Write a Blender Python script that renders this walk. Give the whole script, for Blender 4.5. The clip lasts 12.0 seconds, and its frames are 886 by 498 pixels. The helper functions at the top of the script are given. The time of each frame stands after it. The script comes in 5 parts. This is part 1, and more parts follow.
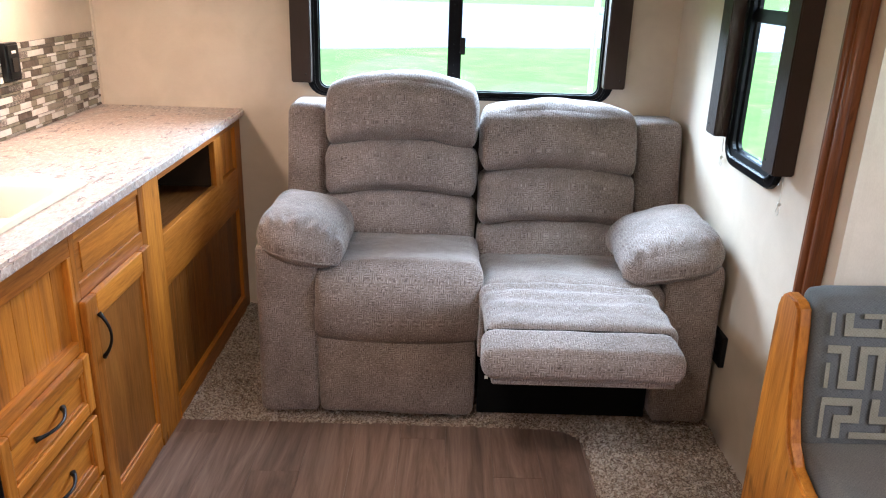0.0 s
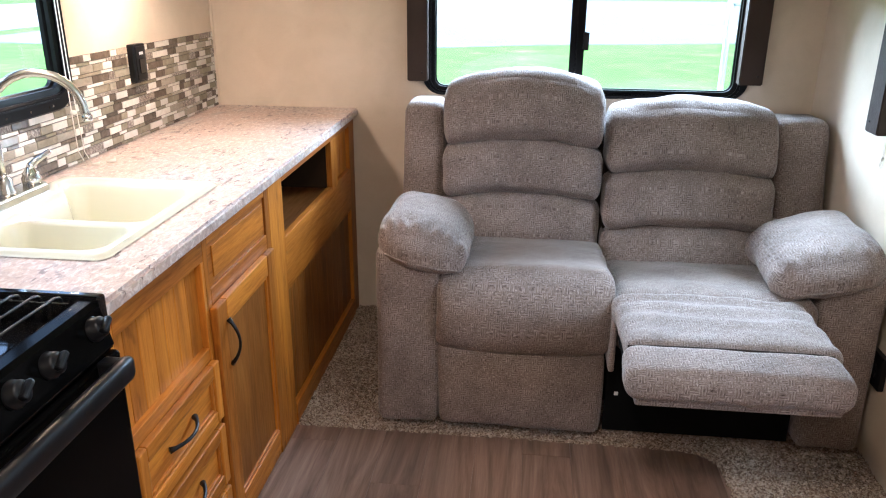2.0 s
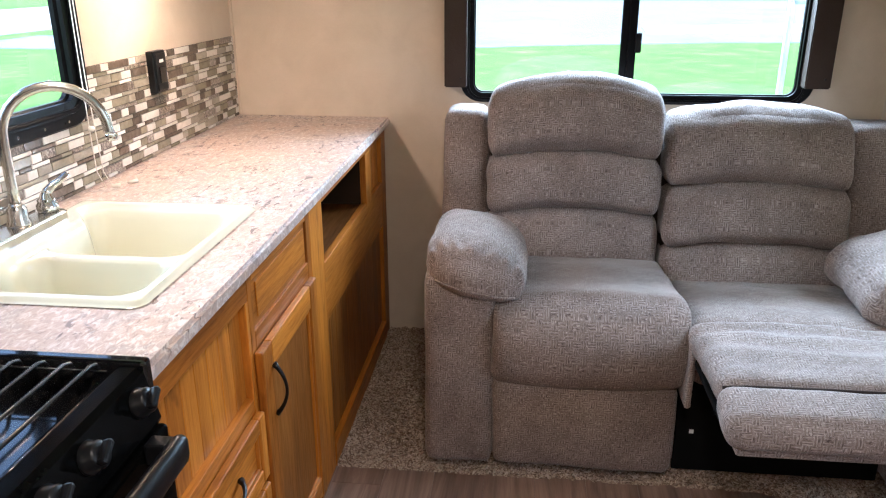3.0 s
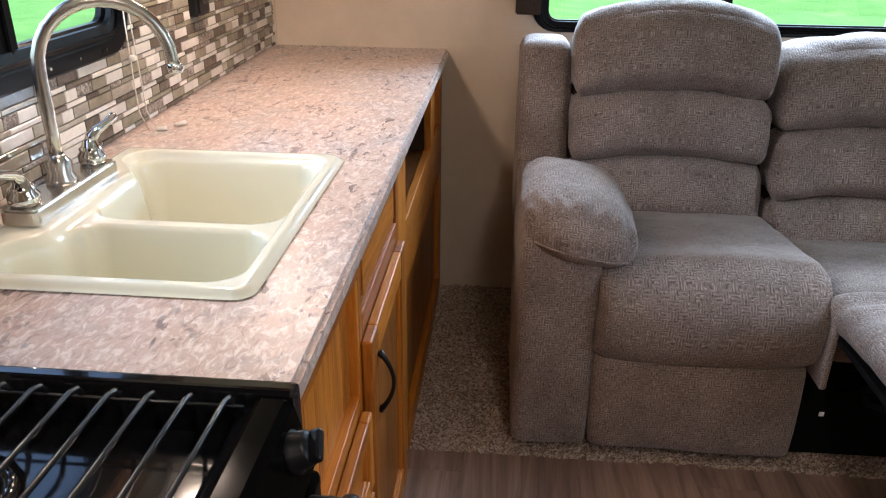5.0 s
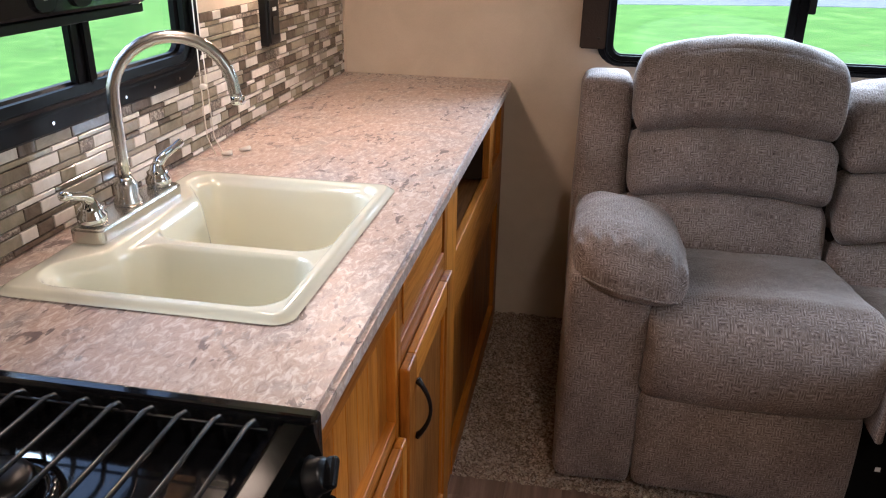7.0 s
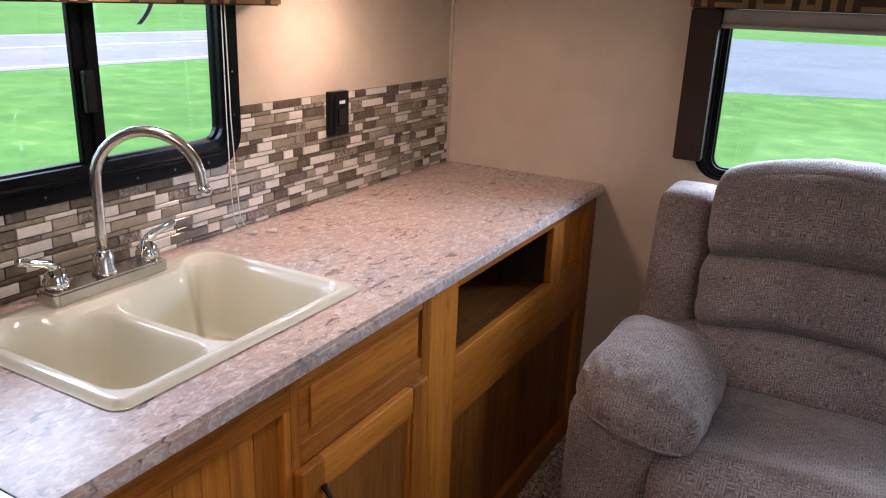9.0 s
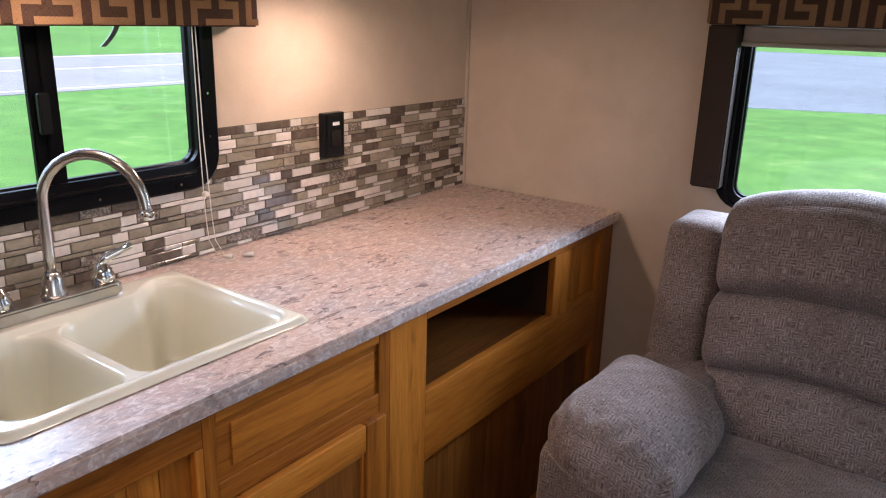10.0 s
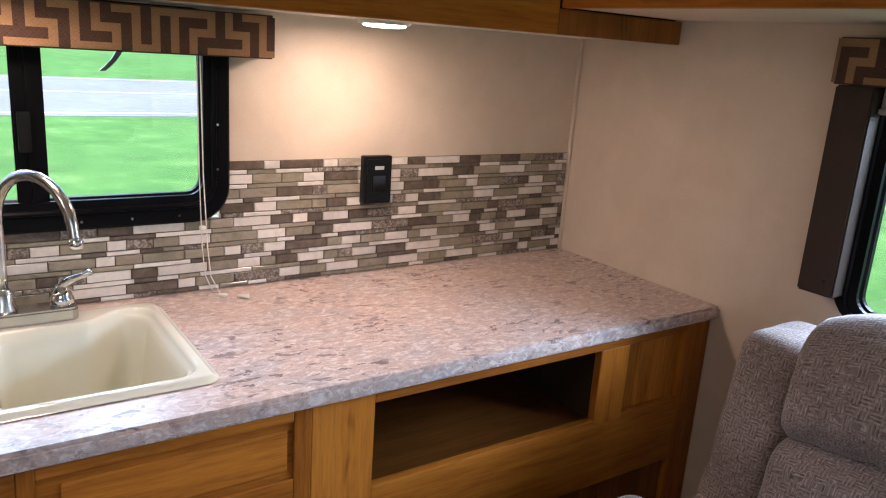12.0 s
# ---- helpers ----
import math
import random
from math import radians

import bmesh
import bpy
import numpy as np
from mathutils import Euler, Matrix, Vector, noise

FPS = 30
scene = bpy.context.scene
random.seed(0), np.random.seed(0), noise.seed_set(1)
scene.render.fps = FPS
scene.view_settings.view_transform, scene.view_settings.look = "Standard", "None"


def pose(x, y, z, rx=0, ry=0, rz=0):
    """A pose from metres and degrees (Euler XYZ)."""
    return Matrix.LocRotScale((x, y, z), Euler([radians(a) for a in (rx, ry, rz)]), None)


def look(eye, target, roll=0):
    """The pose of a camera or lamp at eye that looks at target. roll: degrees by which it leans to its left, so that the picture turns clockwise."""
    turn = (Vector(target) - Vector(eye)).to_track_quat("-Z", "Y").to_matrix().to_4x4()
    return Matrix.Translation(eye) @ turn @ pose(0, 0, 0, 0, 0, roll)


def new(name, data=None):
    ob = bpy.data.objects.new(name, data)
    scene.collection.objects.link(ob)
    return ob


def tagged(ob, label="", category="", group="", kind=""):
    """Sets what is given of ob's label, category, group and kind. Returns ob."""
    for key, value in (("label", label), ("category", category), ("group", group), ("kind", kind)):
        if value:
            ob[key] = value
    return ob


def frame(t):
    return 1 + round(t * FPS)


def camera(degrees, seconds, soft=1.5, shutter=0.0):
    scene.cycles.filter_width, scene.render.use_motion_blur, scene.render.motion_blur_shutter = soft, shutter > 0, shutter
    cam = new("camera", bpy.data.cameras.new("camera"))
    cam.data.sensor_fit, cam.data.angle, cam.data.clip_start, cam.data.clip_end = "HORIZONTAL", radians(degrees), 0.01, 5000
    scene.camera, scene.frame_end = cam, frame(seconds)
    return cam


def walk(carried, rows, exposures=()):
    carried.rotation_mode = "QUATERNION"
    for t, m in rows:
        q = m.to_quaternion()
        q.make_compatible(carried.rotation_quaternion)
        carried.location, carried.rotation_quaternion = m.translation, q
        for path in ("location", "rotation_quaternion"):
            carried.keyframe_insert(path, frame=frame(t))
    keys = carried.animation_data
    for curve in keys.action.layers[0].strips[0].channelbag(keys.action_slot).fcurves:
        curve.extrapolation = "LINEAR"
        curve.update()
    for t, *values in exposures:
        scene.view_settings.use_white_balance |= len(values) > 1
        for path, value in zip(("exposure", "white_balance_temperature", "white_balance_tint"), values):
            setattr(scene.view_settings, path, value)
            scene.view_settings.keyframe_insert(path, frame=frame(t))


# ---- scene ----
cam = camera(60.2, 12.0, 1.15)
PATH = [
    (0, (-0.086, 0.169, 1.474), (-0.079, 2.052, 0.799), 1.8),
    (0.5, (-0.079, 0.17, 1.474), (-0.134, 2.053, 0.802), 2.7),
    (1, (-0.121, 0.179, 1.466), (-0.246, 2.06, 0.797), 2.5),
    (1.5, (-0.166, 0.202, 1.46), (-0.347, 2.075, 0.784), 1.2),
    (2, (-0.232, 0.284, 1.452), (-0.438, 2.153, 0.77), 0.4),
    (2.5, (-0.327, 0.402, 1.446), (-0.524, 2.273, 0.766), -0.0),
    (3, (-0.424, 0.5, 1.439), (-0.622, 2.371, 0.76), -0.1),
    (3.5, (-0.532, 0.586, 1.418), (-0.742, 2.444, 0.71), 0.1),
    (3.7, (-0.573, 0.628, 1.412), (-0.78, 2.475, 0.674), -0.0),
    (5.5, (-0.766, 0.805, 1.362), (-0.897, 2.618, 0.528), 1.0),
    (6, (-0.775, 0.813, 1.361), (-0.904, 2.624, 0.522), 1.1),
    (6.5, (-0.76, 0.802, 1.368), (-0.93, 2.612, 0.536), 1.3),
    (7, (-0.69, 0.771, 1.403), (-1.02, 2.582, 0.623), 1.0),
    (7.2, (-0.637, 0.767, 1.417), (-1.055, 2.572, 0.663), 0.9),
    (8.8, (-0.245, 0.944, 1.475), (-1.136, 2.62, 0.843), 2.3),
    (9, (-0.21, 0.998, 1.479), (-1.124, 2.665, 0.857), 2.2),
    (9.5, (-0.149, 1.118, 1.469), (-1.126, 2.755, 0.865), 1.5),
    (10, (-0.041, 1.214, 1.489), (-1.152, 2.771, 0.901), 1.6),
    (10.5, (0.093, 1.317, 1.502), (-1.159, 2.777, 0.953), 1.9),
    (11, (0.153, 1.473, 1.493), (-1.179, 2.871, 0.968), 2.4),
    (11.5, (0.166, 1.663, 1.5), (-1.239, 2.991, 0.989), 2.7),
    (12, (0.165, 1.8, 1.504), (-1.421, 2.904, 0.99), 4.0),
]
walk(cam, [(t, look(eye, target, roll)) for t, eye, target, roll in PATH],
     exposures=[(0.0, 2.78, 6150, 13), (3.2, 2.54, 6050, 12), (3.7, 2.45, 6100, 12), (5.3, 1.98, 6300, 14), (6.5, 1.92, 6350, 15),
                (7.2, 1.82, 6350, 18), (8.8, 1.54, 6400, 25), (10.5, 1.54, 6350, 25), (12.0, 1.62, 6150, 20)])

# ---- world and light ----
world = bpy.data.worlds.new("world")
scene.world = world
world.use_nodes = True
wn = world.node_tree
sky = wn.nodes.new("ShaderNodeTexSky")
sky.sky_type, sky.sun_disc = "NISHITA", False
sky.sun_elevation, sky.sun_rotation = radians(59), radians(146)
sky.dust_density, sky.ozone_density = 3.0, 1.0
wn.nodes["Background"].inputs["Strength"].default_value = 0.15
wn.links.new(sky.outputs[0], wn.nodes["Background"].inputs[0])

sun = new("sun", bpy.data.lights.new("sun", "SUN"))
sun.data.energy, sun.data.angle, sun.data.color = 3.6, radians(3.0), (1.0, 0.97, 0.93)
sun.matrix_world = look((4, -6, 12), (0, 0, 0))


def lamp(name, shape, x, y, z, size, watts, colour):
    ob = new(name, bpy.data.lights.new(name, "AREA"))
    ob.data.shape, ob.data.size, ob.data.energy, ob.data.color = shape, size, watts, colour
    ob.matrix_world = pose(x, y, z)
    return ob


WARM = (1.0, 0.745, 0.57)
PUCKS = ((-1.31, 2.635, 0.92), (-1.31, 1.93, 0.44))
for px, py, watts in PUCKS:
    lamp("puck_lamp", "DISK", px, py, 1.528, 0.11, watts, WARM)
# Both lamps are out of view; the one at y=-0.9 is added as weak fill.
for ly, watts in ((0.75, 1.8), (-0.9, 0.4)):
    lamp("unseen_ceiling_lamp", "DISK", -0.35, ly, 1.93, 0.20, watts, (1.0, 0.90, 0.80))


def sky_light(eye, target, wide, tall, watts):
    """Light of the open sky at a window, from above the view through it."""
    ob = lamp("window_daylight", "RECTANGLE", 0, 0, 0, wide, watts, (0.62, 0.82, 1.0))
    ob.data.size_y = tall
    ob.matrix_world = look(eye, target)


sky_light((-0.03, 4.30, 1.86), (-0.03, 3.0, 1.0), 1.70, 0.70, 74.0)
sky_light((1.30, 2.50, 1.80), (0.30, 2.45, 0.55), 0.55, 0.55, 9.0)
sky_light((-2.25, 1.98, 1.68), (-0.6, 1.98, 0.85), 0.80, 0.42, 8.0)
sky_light((1.59, 0.8, 1.3), (0.0, 1.7, 0.6), 1.15, 0.56, 1.5)

# ---- building helpers ----
WHERE = {}


def uv_box(bm):
    if bm.loops.layers.uv.active:
        return
    uv = bm.loops.layers.uv.verify()
    for f in bm.faces:
        n = f.normal
        a = max(range(3), key=lambda k: abs(n[k]))
        i, j = ((1, 2), (0, 2), (0, 1))[a]
        for l in f.loops:
            l[uv].uv = (l.vert.co[i], l.vert.co[j])


def link_mesh(name, bm, material, smooth, origin):
    bm.normal_update()
    uv_box(bm)
    for f in bm.faces:
        f.smooth = smooth
    bmesh.ops.translate(bm, verts=bm.verts, vec=-origin)
    me = bpy.data.meshes.new(name)
    bm.to_mesh(me)
    bm.free()
    me.materials.append(material)
    return new(name, me)


def middle(bm):
    lo = Vector([min(v.co[k] for v in bm.verts) for k in range(3)])
    hi = Vector([max(v.co[k] for v in bm.verts) for k in range(3)])
    return (lo + hi) / 2, lo, hi


def part(name, bm, material, parent, label="", smooth=False):
    """One mesh, given in the world's metres, under a thing or a part."""
    c, lo, hi = middle(bm)
    ob = link_mesh(name, bm, material, smooth, c)
    ob.parent = parent
    ob.location = c - WHERE[parent.name]
    WHERE[ob.name] = c
    return tagged(ob, label)


def thing(name, at, label, category, group="", kind=""):
    ob = new(name)
    ob.empty_display_size = 0.05
    ob.location = Vector(at)
    WHERE[ob.name] = Vector(at)
    return tagged(ob, label, category, group, kind)


def solid(name, bm, material, label, category, group="", kind="", smooth=False):
    """A thing that is one mesh, with its origin at the middle of its base."""
    c, lo, hi = middle(bm)
    base = Vector((c.x, c.y, lo.z))
    ob = link_mesh(name, bm, material, smooth, base)
    ob.location = base
    WHERE[ob.name] = base
    return tagged(ob, label, category, group, kind)


def box(x0, x1, y0, y1, z0, z1, bevel=0.003, seg=2):
    bm = bmesh.new()
    bmesh.ops.create_cube(bm, size=1)
    for v in bm.verts:
        v.co = Vector((x0 if v.co.x < 0 else x1, y0 if v.co.y < 0 else y1, z0 if v.co.z < 0 else z1))
    if bevel:
        bmesh.ops.bevel(bm, geom=bm.edges[:], offset=bevel, segments=seg, affect="EDGES", profile=0.5)
    return bm


def join(*parts):
    out = bmesh.new()
    for b in parts:
        me = bpy.data.meshes.new("tmp")
        b.to_mesh(me)
        b.free()
        out.from_mesh(me)
        bpy.data.meshes.remove(me)
    return out


def pillow(x0, x1, y0, y1, z0, z1, r, puff=(0, 0, 0), n=13, warp=None, wrinkle=0.003, scale=9.0, rx=None):
    """A stuffed cushion: a box with round edges, bulging faces and slight creases."""
    bm = bmesh.new()
    bmesh.ops.create_cube(bm, size=2)
    bmesh.ops.subdivide_edges(bm, edges=bm.edges[:], cuts=n, use_grid_fill=True)
    c = Vector(((x0 + x1) / 2, (y0 + y1) / 2, (z0 + z1) / 2))
    k_x = r / rx if rx else 1.0
    h = Vector(((x1 - x0) / 2 * k_x, (y1 - y0) / 2, (z1 - z0) / 2))
    flat = {}
    sides = {f for f in bm.faces if all(abs(abs(v.co.x) - 1) < 1e-4 for v in f.verts)}
    for v in bm.verts:
        p = Vector([math.sin(k * math.pi / 2) for k in v.co])
        full = Vector([p[k] * h[k] for k in range(3)])
        core = Vector([max(-h[k] + r, min(h[k] - r, full[k])) for k in range(3)])
        d = full - core
        d = d.normalized() if d.length > 1e-6 else Vector((0, 0, 1))
        out = core + d * r
        for k in range(3):
            if abs(v.co[k]) > 0.999:
                i, j = [m for m in range(3) if m != k]
                out[k] += math.copysign(puff[k], p[k]) * (1 - p[i] ** 2) * (1 - p[j] ** 2)
        w = c + Vector((out.x / k_x, out.y, out.z))
        run = (w.y - y0) * (1 if d.z >= 0 else -1) if abs(d.z) > 1e-4 else 0.0
        flat[v] = ((w.x, w.z + run), (w.y, w.z))
        w += d * (noise.noise(w * scale) * wrinkle + noise.noise(w * scale * 3.1) * wrinkle * 0.35)
        v.co = warp(w) if warp else w
    uv = bm.loops.layers.uv.verify()
    for f in bm.faces:
        for l in f.loops:
            l[uv].uv = flat[l.vert][1 if f in sides else 0]
    bmesh.ops.recalc_face_normals(bm, faces=bm.faces[:])
    return bm


def tube(points, radius, sides=12, cap=True):
    """A round bar along a line of points; radius is a number or one for each point."""
    pts = [Vector(p) for p in points]
    rad = radius if isinstance(radius, (list, tuple)) else [radius] * len(pts)
    bm = bmesh.new()
    rings, side = [], None
    for i, p in enumerate(pts):
        t = (pts[min(i + 1, len(pts) - 1)] - pts[max(i - 1, 0)]).normalized()
        if side is None:
            side = t.cross(Vector((0, 0, 1)) if abs(t.z) < 0.9 else Vector((1, 0, 0))).normalized()
        side = (side - t * side.dot(t)).normalized()
        up = t.cross(side)
        rings.append([bm.verts.new(p + rad[i] * (math.cos(a) * side + math.sin(a) * up))
                      for a in [2 * math.pi * k / sides for k in range(sides)]])
    for a, b in zip(rings, rings[1:]):
        for k in range(sides):
            bm.faces.new((a[k], a[(k + 1) % sides], b[(k + 1) % sides], b[k]))
    if cap:
        bm.faces.new(rings[0][::-1])
        bm.faces.new(rings[-1])
    bmesh.ops.recalc_face_normals(bm, faces=bm.faces[:])
    return bm


def lathe(x, y, profile, sides=24):
    """A turned shape about an upright axis: profile of (radius, z)."""
    return tube_rings([[(x + r * math.cos(2 * math.pi * k / sides), y + r * math.sin(2 * math.pi * k / sides), z)
                        for k in range(sides)] for r, z in profile])


def tube_rings(rings):
    bm = bmesh.new()
    vs = [[bm.verts.new(p) for p in ring] for ring in rings]
    n = len(vs[0])
    for a, b in zip(vs, vs[1:]):
        for k in range(n):
            bm.faces.new((a[k], a[(k + 1) % n], b[(k + 1) % n], b[k]))
    bm.faces.new(vs[0][::-1])
    bm.faces.new(vs[-1])
    bmesh.ops.recalc_face_normals(bm, faces=bm.faces[:])
    return bm


def round_rect(u0, u1, v0, v1, r, n=6):
    out = []
    for cu, cv, a0 in ((u1 - r, v1 - r, 0), (u0 + r, v1 - r, 90), (u0 + r, v0 + r, 180), (u1 - r, v0 + r, 270)):
        for k in range(n + 1):
            a = radians(a0 + 90 * k / n)
            out.append((cu + r * math.cos(a), cv + r * math.sin(a)))
    return out


def ring_frame(outer, inner, d0, d1, place, lip=0.004):
    """A frame between two rounded outlines, from depth d0 to d1; place(u, v, d) gives the world's point."""
    bm = bmesh.new()
    n = len(outer)
    mid = [((a + c) / 2, (b + d) / 2) for (a, b), (c, d) in zip(outer, inner)]
    loops = [(outer, d0), (outer, d1 - lip), ([(o[0] * 0.85 + m[0] * 0.15, o[1] * 0.85 + m[1] * 0.15) for o, m in zip(outer, mid)], d1),
             (mid, d1), (inner, d1 - lip * 1.5), (inner, d0)]
    vs = [[bm.verts.new(place(u, v, d)) for u, v in loop] for loop, d in loops]
    for a, b in zip(vs, vs[1:] + vs[:1]):
        for k in range(n):
            bm.faces.new((a[k], a[(k + 1) % n], b[(k + 1) % n], b[k]))
    bmesh.ops.recalc_face_normals(bm, faces=bm.faces[:])
    return bm


def prism(outline, place, d0, d1, bevel=0.0):
    """An outline (u, v) given thickness from d0 to d1."""
    bm = bmesh.new()
    a = [bm.verts.new(place(u, v, d0)) for u, v in outline]
    b = [bm.verts.new(place(u, v, d1)) for u, v in outline]
    bm.faces.new(a)
    bm.faces.new(b[::-1])
    n = len(a)
    for k in range(n):
        bm.faces.new((a[k], a[(k + 1) % n], b[(k + 1) % n], b[k]))
    bmesh.ops.recalc_face_normals(bm, faces=bm.faces[:])
    if bevel:
        bmesh.ops.bevel(bm, geom=[e for e in bm.edges if e.calc_face_angle(0) > 1.0], offset=bevel, segments=2, affect="EDGES")
    return bm


# ---- materials ----
def blank(name):
    m = bpy.data.materials.new(name)
    m.use_nodes = True
    return m, m.node_tree, m.node_tree.nodes["Principled BSDF"]


def put(nt, node, key, value):
    if isinstance(value, bpy.types.NodeSocket):
        nt.links.new(value, node.inputs[key])
    else:
        node.inputs[key].default_value = value


def coords(nt, scale, shift=False, kind="Object"):
    tc = nt.nodes.new("ShaderNodeTexCoord")
    mp = nt.nodes.new("ShaderNodeMapping")
    put(nt, mp, "Scale", scale)
    nt.links.new(tc.outputs[kind], mp.inputs["Vector"])
    if shift:
        info = nt.nodes.new("ShaderNodeObjectInfo")
        mul = nt.nodes.new("ShaderNodeMath")
        mul.operation = "MULTIPLY"
        nt.links.new(info.outputs["Random"], mul.inputs[0])
        mul.inputs[1].default_value = 37.0
        nt.links.new(mul.outputs[0], mp.inputs["Location"])
    return mp.outputs[0]


def noise_tex(nt, vec, scale, detail=4.0, rough=0.55, distort=0.0):
    t = nt.nodes.new("ShaderNodeTexNoise")
    nt.links.new(vec, t.inputs["Vector"])
    for k, v in (("Scale", scale), ("Detail", detail), ("Roughness", rough), ("Distortion", distort)):
        t.inputs[k].default_value = v
    return t.outputs["Fac"]


def ramp(nt, fac, stops):
    r = nt.nodes.new("ShaderNodeValToRGB")
    nt.links.new(fac, r.inputs[0])
    e = r.color_ramp.elements
    e[0].position, e[0].color = stops[0][0], (*stops[0][1], 1)
    e[1].position, e[1].color = stops[-1][0], (*stops[-1][1], 1)
    for pos, col in stops[1:-1]:
        e.new(pos).color = (*col, 1)
    return r.outputs[0]


def mix(nt, fac, a, b, mode="MIX"):
    m = nt.nodes.new("ShaderNodeMix")
    m.data_type, m.blend_type = "RGBA", mode
    for key, v in ((0, fac), (6, a), (7, b)):
        if isinstance(v, bpy.types.NodeSocket):
            nt.links.new(v, m.inputs[key])
        else:
            m.inputs[key].default_value = v if key == 0 else (*v, 1)
    return m.outputs[2]


def bump(nt, bsdf, height, strength, distance=0.002):
    b = nt.nodes.new("ShaderNodeBump")
    b.inputs["Strength"].default_value, b.inputs["Distance"].default_value = strength, distance
    nt.links.new(height, b.inputs["Height"])
    nt.links.new(b.outputs[0], bsdf.inputs["Normal"])


def plain(name, colour, rough=0.5, metal=0.0, var=0.12, scale=8.0, relief=0.0, fine=300.0, coat=0.0, spec=0.5):
    """Paint, plastic or metal with slight mottling, uneven gloss and a fine relief."""
    m, nt, b = blank(name)
    v = coords(nt, (1, 1, 1), True)
    f = noise_tex(nt, v, scale, 5.0)
    dark = tuple(c * (1 - var) for c in colour)
    light = tuple(min(1, c * (1 + var)) for c in colour)
    put(nt, b, "Base Color", ramp(nt, f, [(0.3, dark), (0.7, light)]))
    put(nt, b, "Metallic", metal)
    put(nt, b, "Coat Weight", coat)
    put(nt, b, "Specular IOR Level", spec)
    g = nt.nodes.new("ShaderNodeMapRange")
    nt.links.new(noise_tex(nt, v, scale * 4, 6.0), g.inputs[0])
    g.inputs["To Min"].default_value, g.inputs["To Max"].default_value = max(0.02, rough * 0.8), min(1, rough * 1.2)
    put(nt, b, "Roughness", g.outputs[0])
    if relief:
        bump(nt, b, noise_tex(nt, v, fine, 3.0), relief)
    return m


def wood(name, along, dark, base, light, rough=0.40):
    """Varnished timber with its grain along one axis."""
    m, nt, b = blank(name)
    sc = [26.0, 26.0, 26.0]
    sc["xyz".index(along)] = 1.7
    v = coords(nt, sc, True)
    big = noise_tex(nt, v, 0.55, 5.0, 0.6, 0.9)
    fine = noise_tex(nt, v, 6.0, 6.0, 0.7)
    sc2 = [9.0, 9.0, 9.0]
    sc2["xyz".index(along)] = 2.6
    knots = noise_tex(nt, coords(nt, sc2, True), 1.3, 3.0, 0.5, 1.5)
    col = ramp(nt, big, [(0.30, dark), (0.5, base), (0.72, light)])
    col = mix(nt, 0.28, col, ramp(nt, fine, [(0.35, tuple(c * 0.7 for c in dark)), (0.6, light)]))
    info = nt.nodes.new("ShaderNodeObjectInfo")
    col = mix(nt, 0.8, col, ramp(nt, info.outputs["Random"], [(0.0, (0.74, 0.70, 0.66)), (1.0, (1.14, 1.16, 1.18))]), "MULTIPLY")
    col = mix(nt, ramp(nt, knots, [(0.64, (0, 0, 0)), (0.76, (0.75, 0.75, 0.75))]), col, tuple(c * 0.4 for c in dark))
    put(nt, b, "Base Color", col)
    put(nt, b, "Roughness", ramp(nt, fine, [(0.3, (rough * 1.25,) * 3), (0.7, (rough * 0.85,) * 3)]))
    put(nt, b, "Specular IOR Level", 0.25)
    bump(nt, b, fine, 0.12, 0.001)
    return m


def cloth(name, dark, base, light, cell=0.012, relief=0.9):
    """Basket-woven upholstery: squares of level and upright yarns, some paler, some darker."""
    m, nt, b = blank(name)
    vec = coords(nt, (1, 1, 1), False, "UV")
    wob = nt.nodes.new("ShaderNodeTexNoise")
    nt.links.new(vec, wob.inputs["Vector"])
    wob.inputs["Scale"].default_value = 30.0
    add = nt.nodes.new("ShaderNodeVectorMath")
    add.operation = "MULTIPLY_ADD"
    nt.links.new(wob.outputs["Color"], add.inputs[0])
    add.inputs[1].default_value = (cell * 0.9, cell * 0.9, 0)
    nt.links.new(vec, add.inputs[2])
    check = nt.nodes.new("ShaderNodeTexChecker")
    nt.links.new(add.outputs[0], check.inputs["Vector"])
    check.inputs["Scale"].default_value = 1.0 / cell
    a = 0.45 / cell
    level = noise_tex(nt, coords(nt, (a, a * 7, 1), False, "UV"), 1.0, 2.0, 0.6)
    upright = noise_tex(nt, coords(nt, (a * 7, a, 1), False, "UV"), 1.0, 2.0, 0.6)
    yarn = mix(nt, check.outputs["Fac"], level, upright)
    fuzz = noise_tex(nt, vec, 1400.0, 2.0, 0.7)
    nap = noise_tex(nt, coords(nt, (1, 1, 1)), 6.0, 5.0, 0.6)
    pick = mix(nt, 0.24, mix(nt, 0.09, yarn, check.outputs["Fac"]), fuzz)
    col = ramp(nt, pick, [(0.36, dark), (0.46, base), (0.55, base), (0.68, light)])
    col = mix(nt, 0.5, col, ramp(nt, nap, [(0.3, (0.72,) * 3), (0.7, (1.15,) * 3)]), "MULTIPLY")
    put(nt, b, "Base Color", col)
    put(nt, b, "Roughness", 0.92)
    put(nt, b, "Sheen Weight", 0.15)
    put(nt, b, "Sheen Roughness", 0.4)
    put(nt, b, "Specular IOR Level", 0.12)
    bump(nt, b, pick, relief, 0.003)
    return m


def calc(nt, op, a, b=0.0, c=0.0):
    m = nt.nodes.new("ShaderNodeMath")
    m.operation = op
    for k, v in enumerate((a, b, c)):
        put(nt, m, k, v)
    return m.outputs[0]


